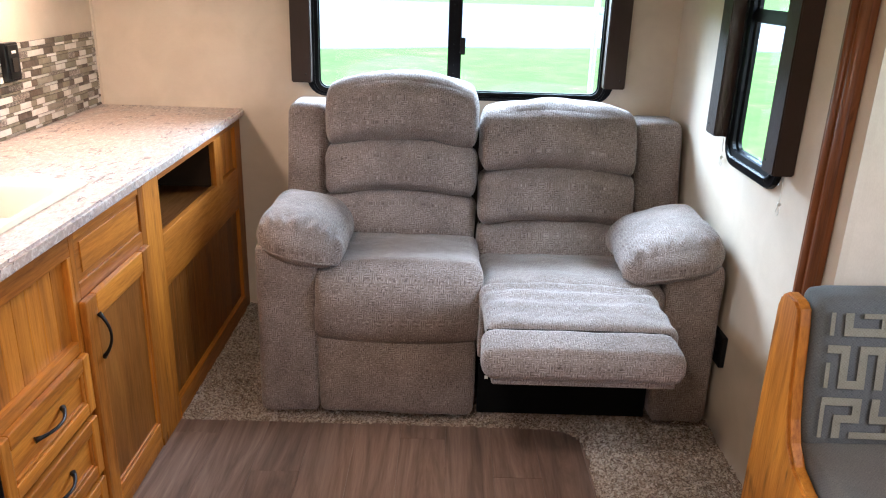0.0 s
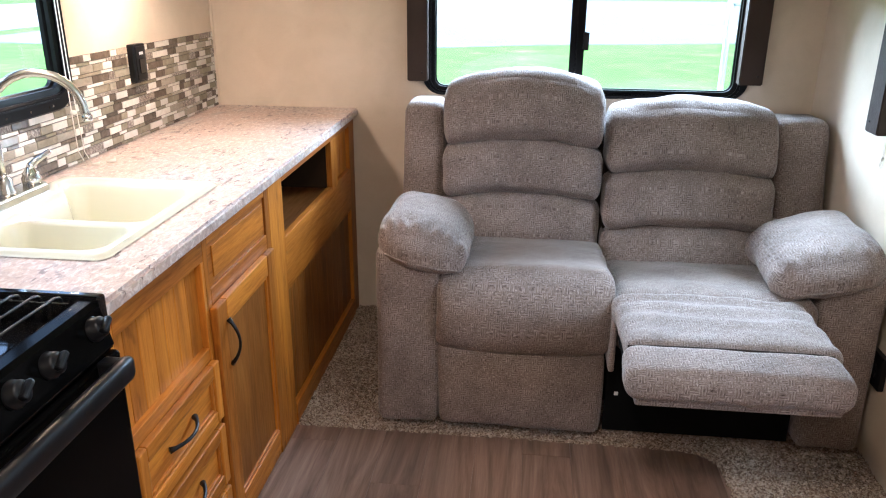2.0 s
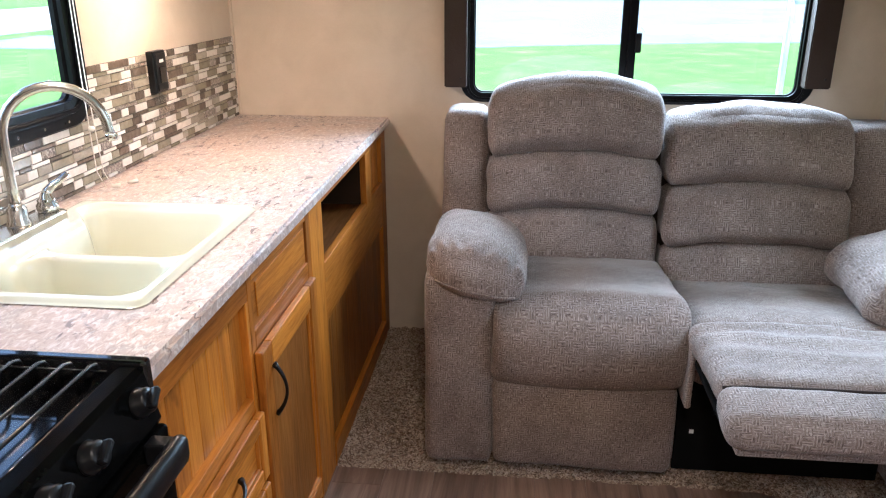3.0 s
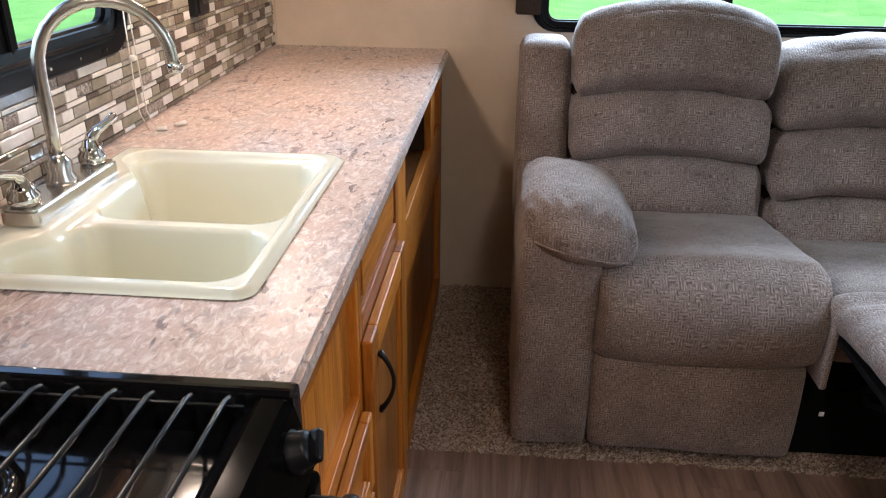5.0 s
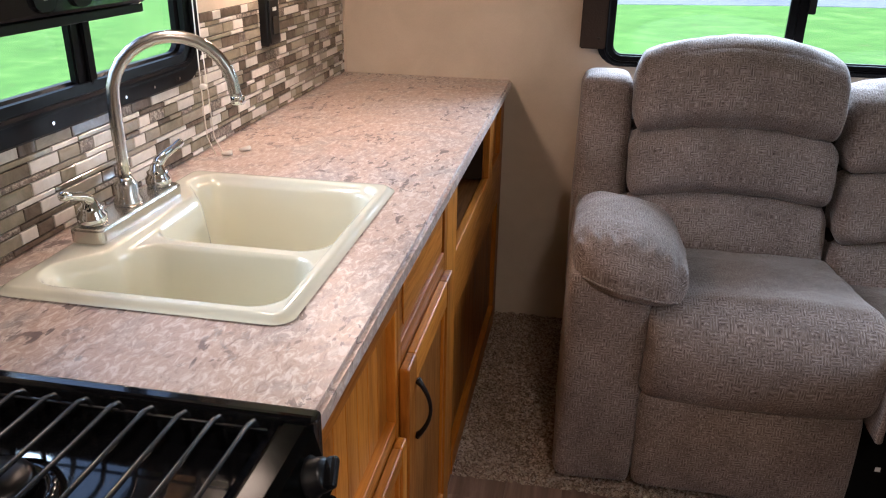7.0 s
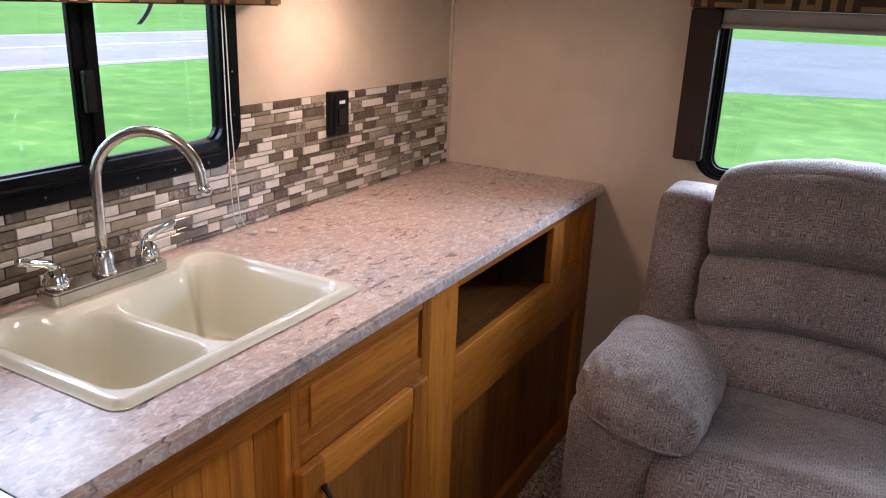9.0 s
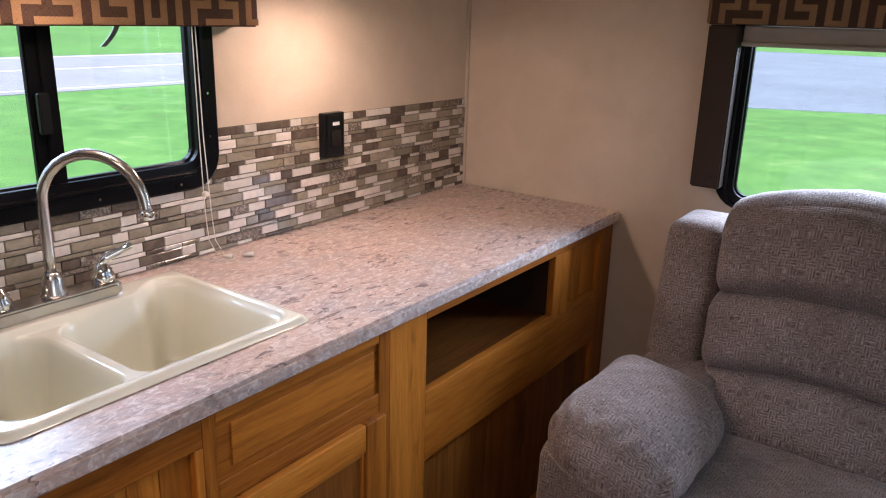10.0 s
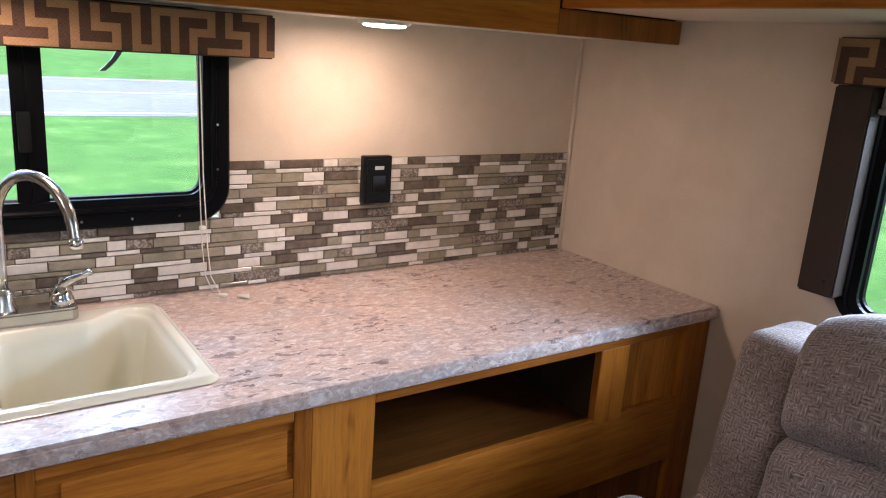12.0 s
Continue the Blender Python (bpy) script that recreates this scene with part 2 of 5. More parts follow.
def basket_chenille(name, dark, base, light, cell=0.0215):
    """Soft upholstery woven in squares of level and upright ribs, rubbed flat in places."""
    m, nt, b = blank(name)
    vec = coords(nt, (1, 1, 1), False, "UV")
    wob = nt.nodes.new("ShaderNodeTexNoise")
    nt.links.new(vec, wob.inputs["Vector"])
    wob.inputs["Scale"].default_value = 45.0
    add = nt.nodes.new("ShaderNodeVectorMath")
    add.operation = "MULTIPLY_ADD"
    nt.links.new(wob.outputs["Color"], add.inputs[0])
    add.inputs[1].default_value = (0.004, 0.004, 0)
    nt.links.new(vec, add.inputs[2])
    check = nt.nodes.new("ShaderNodeTexChecker")
    nt.links.new(add.outputs[0], check.inputs["Vector"])
    check.inputs["Scale"].default_value = 1.0 / cell
    sep = nt.nodes.new("ShaderNodeSeparateXYZ")
    nt.links.new(add.outputs[0], sep.inputs[0])
    k = 2 * math.pi / (cell / 3)
    level = calc(nt, "MULTIPLY_ADD", calc(nt, "SINE", calc(nt, "MULTIPLY", sep.outputs[1], k)), 0.5, 0.5)
    upright = calc(nt, "MULTIPLY_ADD", calc(nt, "SINE", calc(nt, "MULTIPLY", sep.outputs[0], k)), 0.5, 0.5)
    rib = mix(nt, check.outputs["Fac"], level, upright)
    body = coords(nt, (1, 1, 1), True)
    worn = noise_tex(nt, body, 14.0, 5.0, 0.65)
    nap = noise_tex(nt, body, 5.0, 5.0, 0.6, 0.4)
    strand = noise_tex(nt, coords(nt, (340, 100, 1), False, "UV"), 1.0, 3.0, 0.7)
    strand2 = noise_tex(nt, coords(nt, (100, 340, 1), False, "UV"), 1.0, 3.0, 0.7)
    yarn = mix(nt, check.outputs["Fac"], strand2, strand)
    line = calc(nt, "POWER", rib, 3.0)
    shown = calc(nt, "MULTIPLY", line, ramp(nt, worn, [(0.36, (0.12,) * 3), (0.64, (0.75,) * 3)]))
    col = ramp(nt, yarn, [(0.34, dark), (0.47, base), (0.54, base), (0.67, light)])
    col = mix(nt, calc(nt, "MULTIPLY", shown, 0.85), col, light)
    pick = calc(nt, "MULTIPLY_ADD", shown, 0.5, yarn)
    col = mix(nt, 0.75, col, ramp(nt, nap, [(0.3, (0.72,) * 3), (0.7, (1.18,) * 3)]), "MULTIPLY")
    put(nt, b, "Base Color", col)
    put(nt, b, "Roughness", 0.92)
    put(nt, b, "Sheen Weight", 0.25)
    put(nt, b, "Sheen Roughness", 0.35)
    put(nt, b, "Specular IOR Level", 0.12)
    fold = noise_tex(nt, body, 9.0, 3.0, 0.5, 0.6)
    bump(nt, b, calc(nt, "MULTIPLY_ADD", fold, 6.0, pick), 0.6, 0.0022)
    return m


def laminate():
    """Stone-pattern laminate: drifts of salmon, beige and grey with streaks of dark flakes and pale grains."""
    m, nt, b = blank("stone_laminate")
    v = coords(nt, (1.0, 1.0, 1.0))
    s = coords(nt, (1.5, 0.75, 1.0))
    drift = noise_tex(nt, v, 2.8, 7.0, 0.68, 1.4)
    col = ramp(nt, drift, [(0.30, (0.37, 0.345, 0.345)), (0.42, (0.47, 0.375, 0.335)), (0.52, (0.54, 0.39, 0.32)), (0.62, (0.57, 0.44, 0.375)), (0.76, (0.42, 0.375, 0.36))])
    grain = noise_tex(nt, s, 58.0, 6.0, 0.70, 0.9)
    col = mix(nt, ramp(nt, grain, [(0.49, (0,) * 3), (0.62, (0.85,) * 3)]), col, (0.76, 0.68, 0.63))
    col = mix(nt, ramp(nt, grain, [(0.33, (0.7,) * 3), (0.44, (0,) * 3)]), col, (0.30, 0.20, 0.17))
    thin = noise_tex(nt, v, 6.5, 4.0)
    sparse = ramp(nt, thin, [(0.42, (0.0,) * 3), (0.60, (1.0,) * 3)])
    flake = noise_tex(nt, s, 33.0, 5.0, 0.62, 0.7)
    col = mix(nt, mix(nt, 1.0, ramp(nt, flake, [(0.57, (0,) * 3), (0.605, (0.95,) * 3)]), sparse, "MULTIPLY"), col, (0.14, 0.095, 0.088))
    blot = noise_tex(nt, s, 20.0, 6.0, 0.66, 0.4)
    col = mix(nt, ramp(nt, blot, [(0.64, (0,) * 3), (0.69, (0.6,) * 3)]), col, (0.24, 0.225, 0.23))
    put(nt, b, "Base Color", col)
    put(nt, b, "Roughness", ramp(nt, grain, [(0.3, (0.32,) * 3), (0.7, (0.38,) * 3)]))
    bump(nt, b, grain, 0.10, 0.0006)
    return m


def floor_vinyl():
    m, nt, b = blank("plank_vinyl")
    v = coords(nt, (11, 1.0, 11), True)
    g = noise_tex(nt, v, 1.0, 8.0, 0.68, 1.8)
    f = noise_tex(nt, coords(nt, (120, 6, 120), True), 1.0, 4.0, 0.7)
    col = ramp(nt, g, [(0.30, (0.085, 0.048, 0.034)), (0.5, (0.26, 0.16, 0.118)), (0.70, (0.44, 0.30, 0.23))])
    col = mix(nt, 0.3, col, ramp(nt, f, [(0.3, (0.07, 0.044, 0.034)), (0.7, (0.27, 0.19, 0.15))]))
    info = nt.nodes.new("ShaderNodeObjectInfo")
    col = mix(nt, 0.5, col, ramp(nt, info.outputs["Random"], [(0.0, (0.72,) * 3), (1.0, (1.15,) * 3)]), "MULTIPLY")
    put(nt, b, "Base Color", col)
    put(nt, b, "Roughness", ramp(nt, f, [(0.3, (0.46,) * 3), (0.7, (0.34,) * 3)]))
    bump(nt, b, f, 0.15, 0.001)
    return m


def carpet_mat():
    m, nt, b = blank("carpet_pile")
    v = coords(nt, (1, 1, 1))
    vo = nt.nodes.new("ShaderNodeTexVoronoi")
    nt.links.new(v, vo.inputs["Vector"])
    vo.inputs["Scale"].default_value = 210.0
    sep = nt.nodes.new("ShaderNodeSeparateColor")
    nt.links.new(vo.outputs["Color"], sep.inputs[0])
    col = ramp(nt, sep.outputs[0], [(0.1, (0.17, 0.115, 0.083)), (0.35, (0.30, 0.215, 0.16)), (0.65, (0.41, 0.315, 0.245)), (0.95, (0.53, 0.435, 0.355))])
    col = mix(nt, 0.5, col, ramp(nt, noise_tex(nt, v, 9.0, 4.0), [(0.3, (0.75,) * 3), (0.7, (1.1,) * 3)]), "MULTIPLY")
    put(nt, b, "Base Color", col)
    put(nt, b, "Roughness", 0.95)
    put(nt, b, "Specular IOR Level", 0.1)
    bump(nt, b, noise_tex(nt, v, 260.0, 3.0), 0.8, 0.004)
    return m


def wall_mat():
    """Vinyl-faced wall panel with a soft cloudy print and a fine weave."""
    m, nt, b = blank("wall_paper")
    v = coords(nt, (1, 1, 1))
    cloud = noise_tex(nt, v, 5.5, 6.0, 0.6, 0.4)
    weave = noise_tex(nt, coords(nt, (500, 500, 160)), 1.0, 2.0)
    col = ramp(nt, cloud, [(0.3, (0.58, 0.47, 0.36)), (0.7, (0.68, 0.565, 0.45))])
    col = mix(nt, 0.12, col, ramp(nt, weave, [(0.35, (0.5, 0.42, 0.31)), (0.65, (0.8, 0.72, 0.58))]))
    put(nt, b, "Base Color", col)
    put(nt, b, "Roughness", 0.5)
    bump(nt, b, weave, 0.12, 0.0008)
    return m


def stone_tile(name, stops, rough, scale=40.0, stretch=(1, 1, 1), relief=0.15):
    m, nt, b = blank(name)
    v = coords(nt, stretch, True)
    f = noise_tex(nt, v, scale, 6.0, 0.65, 0.9)
    info = nt.nodes.new("ShaderNodeObjectInfo")
    col = ramp(nt, f, stops)
    col = mix(nt, 0.6, col, ramp(nt, info.outputs["Random"], [(0.0, (0.8,) * 3), (1.0, (1.1,) * 3)]), "MULTIPLY")
    put(nt, b, "Base Color", col)
    put(nt, b, "Roughness", rough)
    bump(nt, b, f, relief, 0.001)
    return m


def ground_mat(name, stops, scale, detail=8.0):
    m, nt, b = blank(name)
    v = coords(nt, (1, 1, 1))
    a = noise_tex(nt, v, scale, detail, 0.7)
    c = noise_tex(nt, v, scale * 0.08, 4.0)
    col = mix(nt, 0.5, ramp(nt, a, stops), ramp(nt, c, [(0.3, (0.7,) * 3), (0.7, (1.25,) * 3)]), "MULTIPLY")
    put(nt, b, "Base Color", col)
    put(nt, b, "Roughness", 0.95)
    put(nt, b, "Specular IOR Level", 0.1)
    return m


def glass_mat():
    m, nt, b = blank("window_glass")
    nt.nodes.remove(b)
    out = nt.nodes["Material Output"]
    clear = nt.nodes.new("ShaderNodeBsdfTransparent")
    clear.inputs[0].default_value = (0.93, 0.97, 0.98, 1)
    shine = nt.nodes.new("ShaderNodeBsdfGlossy")
    shine.inputs["Roughness"].default_value = 0.02
    lw = nt.nodes.new("ShaderNodeLayerWeight")
    power = nt.nodes.new("ShaderNodeMath")
    power.operation = "POWER"
    nt.links.new(lw.outputs["Facing"], power.inputs[0])
    power.inputs[1].default_value = 5.0
    fr = nt.nodes.new("ShaderNodeMath")
    fr.operation = "MULTIPLY_ADD"
    nt.links.new(power.outputs[0], fr.inputs[0])
    fr.inputs[1].default_value, fr.inputs[2].default_value = 0.5, 0.03
    sh = nt.nodes.new("ShaderNodeMixShader")
    nt.links.new(fr.outputs[0], sh.inputs[0])
    nt.links.new(clear.outputs[0], sh.inputs[1])
    nt.links.new(shine.outputs[0], sh.inputs[2])
    nt.links.new(sh.outputs[0], out.inputs["Surface"])
    return m


def glow(name, colour, strength):
    m, nt, b = blank(name)
    put(nt, b, "Base Color", (*colour, 1))
    put(nt, b, "Emission Color", (*colour, 1))
    put(nt, b, "Emission Strength", strength)
    return m


HONEY = ((0.180, 0.045, 0.005), (0.43, 0.134, 0.014), (0.60, 0.218, 0.029))
OAK_V = wood("honey_timber_upright", "z", *HONEY)
OAK_H = wood("honey_timber_level", "y", *HONEY)
OAK_X = wood("honey_timber_across", "x", *HONEY)
PANEL_V = wood("brown_panel_timber", "z", (0.14, 0.042, 0.007), (0.255, 0.085, 0.014), (0.34, 0.125, 0.023))
# Panel timber darkened so its colour carries the shade inside the niche.
NICHE_SHADED = wood("shaded_niche_timber", "y", (0.055, 0.017, 0.003), (0.115, 0.037, 0.006), (0.17, 0.058, 0.010))
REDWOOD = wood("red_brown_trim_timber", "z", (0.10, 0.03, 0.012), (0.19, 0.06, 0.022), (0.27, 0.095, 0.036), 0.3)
# Near-black brown with the shade of the cabinet insides put into it.
INSIDE_SHADED = plain("shaded_cabinet_inside", (0.030, 0.015, 0.007), 0.8, spec=0.1)
WALL = wall_mat()
CEIL = plain("ceiling_panel_white", (0.74, 0.71, 0.64), 0.6, relief=0.1)
FABRIC = basket_chenille("taupe_weave", (0.068, 0.049, 0.041), (0.195, 0.150, 0.131), (0.44, 0.37, 0.34), 0.0205)
# Dark colour that stands in for shade inside the loveseat's creases.
CREASE_SHADE = plain("crease_shade_fabric", (0.03, 0.022, 0.019), 0.9, spec=0.05)
# Black of the loveseat's underside, also used for the shade below its footrest.
FABRIC_DARK = plain("black_underside_and_shade", (0.006, 0.006, 0.006), 0.95, spec=0.05)
COUNTER = laminate()
VINYL = floor_vinyl()
CARPET = carpet_mat()
BLACK_FRAME = plain("black_window_plastic", (0.004, 0.004, 0.005), 0.3, var=0.2, relief=0.05, spec=0.1)
BROWN_TRIM = plain("dark_brown_vinyl_board", (0.040, 0.025, 0.019), 0.6, relief=0.5, fine=160, spec=0.2)
VAL_BASE = cloth("brown_print_cloth", (0.042, 0.022, 0.015), (0.072, 0.040, 0.028), (0.105, 0.060, 0.042), 0.004, 0.3)
VAL_KEY = cloth("tan_print_cloth", (0.19, 0.105, 0.052), (0.27, 0.155, 0.08), (0.33, 0.20, 0.11), 0.004, 0.3)
SEAT_BASE = cloth("grey_print_cloth", (0.06, 0.06, 0.06), (0.11, 0.108, 0.106), (0.16, 0.155, 0.15), 0.004, 0.3)
SEAT_KEY = cloth("beige_print_cloth", (0.16, 0.14, 0.105), (0.235, 0.21, 0.16), (0.30, 0.27, 0.21), 0.004, 0.3)
SEAT_PLAIN = cloth("brown_grey_velour", (0.06, 0.05, 0.043), (0.10, 0.083, 0.07), (0.14, 0.118, 0.10), 0.004, 0.3)
SHADE = plain("grey_shade_cloth", (0.34, 0.29, 0.25), 0.8, relief=0.2)
CREAM_SINK = plain("cream_acrylic", (0.74, 0.73, 0.60), 0.16, var=0.02, coat=0.4)
STEEL = plain("brushed_nickel", (0.60, 0.57, 0.53), 0.24, 1.0, 0.06, 30, 0.04)
CHROME = plain("polished_chrome", (0.75, 0.74, 0.72), 0.08, 1.0, 0.03)
OVEN = plain("black_oven_front", (0.002, 0.002, 0.002), 0.14, var=0.1, spec=0.05)
ENAMEL = plain("black_enamel", (0.006, 0.006, 0.007), 0.10, var=0.1, coat=0.5)
BLACK_PLASTIC = plain("black_plastic", (0.005, 0.005, 0.006), 0.36, var=0.15, relief=0.06, spec=0.3)
GREY_PLASTIC = plain("grey_plastic", (0.13, 0.14, 0.15), 0.4)
GRATE = plain("black_grate_wire", (0.010, 0.010, 0.011), 0.22, 0.0, 0.15, 40)
BLACK_STEEL = plain("black_painted_steel", (0.004, 0.004, 0.004), 0.5, var=0.2, spec=0.08)
IRON = plain("oil_rubbed_bronze", (0.020, 0.018, 0.018), 0.32, 0.75, 0.2, 40)
GLASS = glass_mat()
CORD = plain("white_cord", (0.75, 0.70, 0.62), 0.7)
WHITE_MARK = plain("white_print", (0.7, 0.7, 0.7), 0.5)
RED_MARK = plain("red_print", (0.5, 0.05, 0.03), 0.5)
GROUT = plain("grey_brown_grout", (0.10, 0.078, 0.062), 0.9, relief=0.3)
LAMP_GLOW = glow("lit_lens", (1.0, 0.86, 0.70), 9.0)
ALU = plain("pale_ladder_paint", (0.30, 0.36, 0.41), 0.4)
GRASS = ground_mat("lawn_grass", [(0.25, (0.125, 0.165, 0.070)), (0.40, (0.055, 0.150, 0.040)), (0.58, (0.080, 0.195, 0.052)), (0.78, (0.17, 0.26, 0.105))], 1.3)
ASPHALT = ground_mat("weathered_asphalt", [(0.35, (0.10, 0.13, 0.155)), (0.65, (0.155, 0.19, 0.225))], 3.0)
ROADWAY = ground_mat("pale_road", [(0.35, (0.165, 0.18, 0.19)), (0.65, (0.21, 0.23, 0.24))], 2.0)
CONCRETE = ground_mat("pale_concrete", [(0.35, (0.26, 0.27, 0.27)), (0.65, (0.33, 0.34, 0.33))], 2.0)
# ---- the large structure ----
XL, XR, YB, H = -1.55, 0.875, 3.44, 2.0
TOP = 0.912


def wall_with_hole(name, axis, a0, a1, u0, u1, hole, label):
    """An upright wall from a0 to a1 in thickness and u0 to u1 in length, with one opening (u, u, z, z)."""
    hu0, hu1, hz0, hz1 = hole
    strips = [(u0, hu0, 0, H), (hu1, u1, 0, H), (hu0, hu1, 0, hz0), (hu0, hu1, hz1, H)]
    if axis == "x":
        bms = [box(a0, a1, p, q, r, s, 0) for p, q, r, s in strips]
    else:
        bms = [box(p, q, a0, a1, r, s, 0) for p, q, r, s in strips]
    return solid(name, join(*bms), WALL, label, "wall", kind="structure")


wall_with_hole("wall_left", "x", XL - 0.02, XL, -2.0, YB, (1.60, 2.355, 1.085, 1.53), "cream printed vinyl wall panel behind the kitchen counter")
wall_with_hole("wall_rear", "y", YB, YB + 0.02, XL - 0.05, XR + 0.05, (-0.64, 0.592, 0.995, 1.53), "cream printed vinyl wall panel behind the loveseat")
wall_with_hole("wall_right", "x", XR, XR + 0.02, 1.90, YB, (2.295, 2.69, 0.935, 1.53), "cream printed vinyl wall panel beside the loveseat")
wall_with_hole("wall_slide_side", "x", 1.60, 1.65, -0.8, 1.90, (0.2, 1.4, 1.0, 1.6), "cream printed vinyl wall of the dinette slide-out")
solid("wall_slide_end", box(XR + 0.02, 1.65, 1.90, 1.95, 0, H, 0), WALL, "cream printed vinyl end wall of the dinette slide-out", "wall", kind="structure")
solid("wall_slide_front", box(XR, 1.65, -0.85, -0.8, 0, H, 0), WALL, "cream printed vinyl wall closing the slide-out", "wall", kind="structure")
solid("wall_right_front", box(XR, XR + 0.05, -2.0, -0.85, 0, H, 0), WALL, "cream printed vinyl wall panel", "wall", kind="structure")
solid("wall_front", box(XL - 0.05, XR + 0.05, -2.05, -2.0, 0, H, 0), WALL, "cream printed vinyl wall panel closing the room", "wall", kind="structure")
solid("ceiling", box(XL - 0.05, 1.65, -2.05, YB + 0.05, H, H + 0.05, 0), CEIL, "off-white smooth ceiling panel", "ceiling", kind="structure")
floor = solid("floor", box(XL - 0.05, 1.65, -2.05, YB + 0.05, -0.06, -0.006, 0), GROUT, "dark brown wood-look vinyl plank floor", "floor", kind="structure")

# corner bead between the kitchen wall and the rear wall
solid("trim", box(XL + 0.0005, XL + 0.012, YB - 0.012, YB - 0.0005, TOP + 0.002, 1.55, 0.003), WALL, "cream corner bead strip", "trim", kind="structure")


def pile_carpet():
    """Cut-pile carpet with a rounded inner corner and a ragged edge."""
    bm = bmesh.new()
    step = 0.0085
    x0, x1, y0, y1 = -0.965, XR - 0.002, 1.2, YB - 0.002
    nx, ny = int((x1 - x0) / step), int((y1 - y0) / step)
    cx, cy, r = 0.30, 2.34, 0.115

    def inside(x, y):
        jag = 0.006 * noise.noise(Vector((x * 40, y * 40, 0)))
        if y > 2.46 + jag:
            return True
        if x > 0.415 + jag:
            return True
        if x > cx and y > cy:
            return math.hypot(x - cx, y - cy) > r + jag
        return False

    grid = {}

    def vert(i, j):
        if (i, j) not in grid:
            x, y = x0 + i * step, y0 + j * step
            grid[i, j] = bm.verts.new((x + random.uniform(-1, 1) * 0.003, y + random.uniform(-1, 1) * 0.003,
                                       0.010 + random.uniform(-0.006, 0.006) + 0.003 * noise.noise(Vector((x * 12, y * 12, 3)))))
        return grid[i, j]

    for i in range(nx):
        for j in range(ny):
            if inside(x0 + (i + 0.5) * step, y0 + (j + 0.5) * step):
                bm.faces.new((vert(i, j), vert(i + 1, j), vert(i + 1, j + 1), vert(i, j + 1)))
    rim = [e for e in bm.edges if len(e.link_faces) == 1]
    made = bmesh.ops.extrude_edge_only(bm, edges=rim)["geom"]
    for v in made:
        if isinstance(v, bmesh.types.BMVert):
            v.co.z = -0.004
    return bm


solid("carpet", pile_carpet(), CARPET, "beige and brown flecked cut-pile carpet with a ragged edge", "carpet", kind="structure")

# ---- windows ----


def on_left(u, v, d):
    return Vector((XL + d, u, v))


def on_rear(u, v, d):
    return Vector((u, YB - d, v))


def on_right(u, v, d):
    return Vector((XR - d, u, v))


def window(name, place, u0, u1, v0, v1, g0, g1, gv0, gv1, bars, label, screws=()):
    """A flanged black frame with round corners, glass in it and sash bars (u, u, v, v)."""
    root = thing(name, place((u0 + u1) / 2, v0, 0), label, "window", kind="structure")
    part("window_frame", ring_frame(round_rect(u0, u1, v0, v1, 0.080), round_rect(g0, g1, gv0, gv1, 0.036), 0.001, 0.018, place), BLACK_FRAME, root)
    part("track_lip", ring_frame(round_rect(g0 - 0.026, g1 + 0.026, gv0 - 0.026, gv1 + 0.026, 0.056), round_rect(g0 - 0.016, g1 + 0.016, gv0 - 0.016, gv1 + 0.016, 0.048), 0.0165, 0.0245, place, 0.002), BLACK_FRAME, root)
    part("window_reveal", ring_frame(round_rect(g0 - 0.014, g1 + 0.014, gv0 - 0.014, gv1 + 0.014, 0.04), round_rect(g0 + 0.004, g1 - 0.004, gv0 + 0.004, gv1 - 0.004, 0.032), -0.018, 0.0, place), BLACK_FRAME, root)
    edges = [g0] + [k for b in bars for k in (b[0], b[1])] + [g1]
    if bars and bars[0][3] is None:
        edges = [g0, g1]
    for a, b in zip(edges[::2], edges[1::2]):
        pane = part("pane", prism([(a - 0.004, gv0 - 0.006), (b + 0.004, gv0 - 0.006), (b + 0.004, gv1 + 0.006), (a - 0.004, gv1 + 0.006)], place, -0.014, -0.011), GLASS, root)
        pane.visible_shadow = False
    for u, w, z0, z1 in bars:
        if z1 is None:
            part("sash_bar", prism([(g0 - 0.004, z0), (g1 + 0.004, z0), (g1 + 0.004, w), (g0 - 0.004, w)], place, -0.010, 0.004, 0.003), BLACK_FRAME, root)
        else:
            part("sash_bar", prism([(u, z0), (w, z0), (w, z1), (u, z1)], place, -0.010, 0.006, 0.003), BLACK_FRAME, root)
            m = (u + w) / 2
            part("sash_bar", prism([(m - 0.004, z0), (m + 0.007, z0), (m + 0.007, z1), (m - 0.004, z1)], place, 0.006, 0.013, 0.002), BLACK_FRAME, root)
    for u, v in screws:
        part("screw", prism(round_rect(u - 0.003, u + 0.003, v - 0.003, v + 0.003, 0.0029, 3), place, 0.017, 0.0205), CHROME, root)
    return root


w1 = window("window_1", on_left, 1.573, 2.376, 1.080, 1.545, 1.635, 2.318, 1.142, 1.50, [(1.948, 2.006, 1.135, 1.505)],
            "black-framed sliding window over the kitchen sink", [(2.06, 1.098), (2.16, 1.098), (2.26, 1.098), (2.347, 1.2), (2.347, 1.3), (1.85, 1.098)])
part("latch", prism(round_rect(1.955, 1.978, 1.245, 1.325, 0.004, 2), on_left, 0.013, 0.026, 0.002), BLACK_PLASTIC, w1, "grey-black sash latch")
w2 = window("window_2", on_rear, -0.668, 0.618, 0.978, 1.545, -0.616, 0.560, 1.012, 1.50, [(-0.080, -0.024, 1.005, 1.505)],
            "black-framed sliding window behind the loveseat", [])
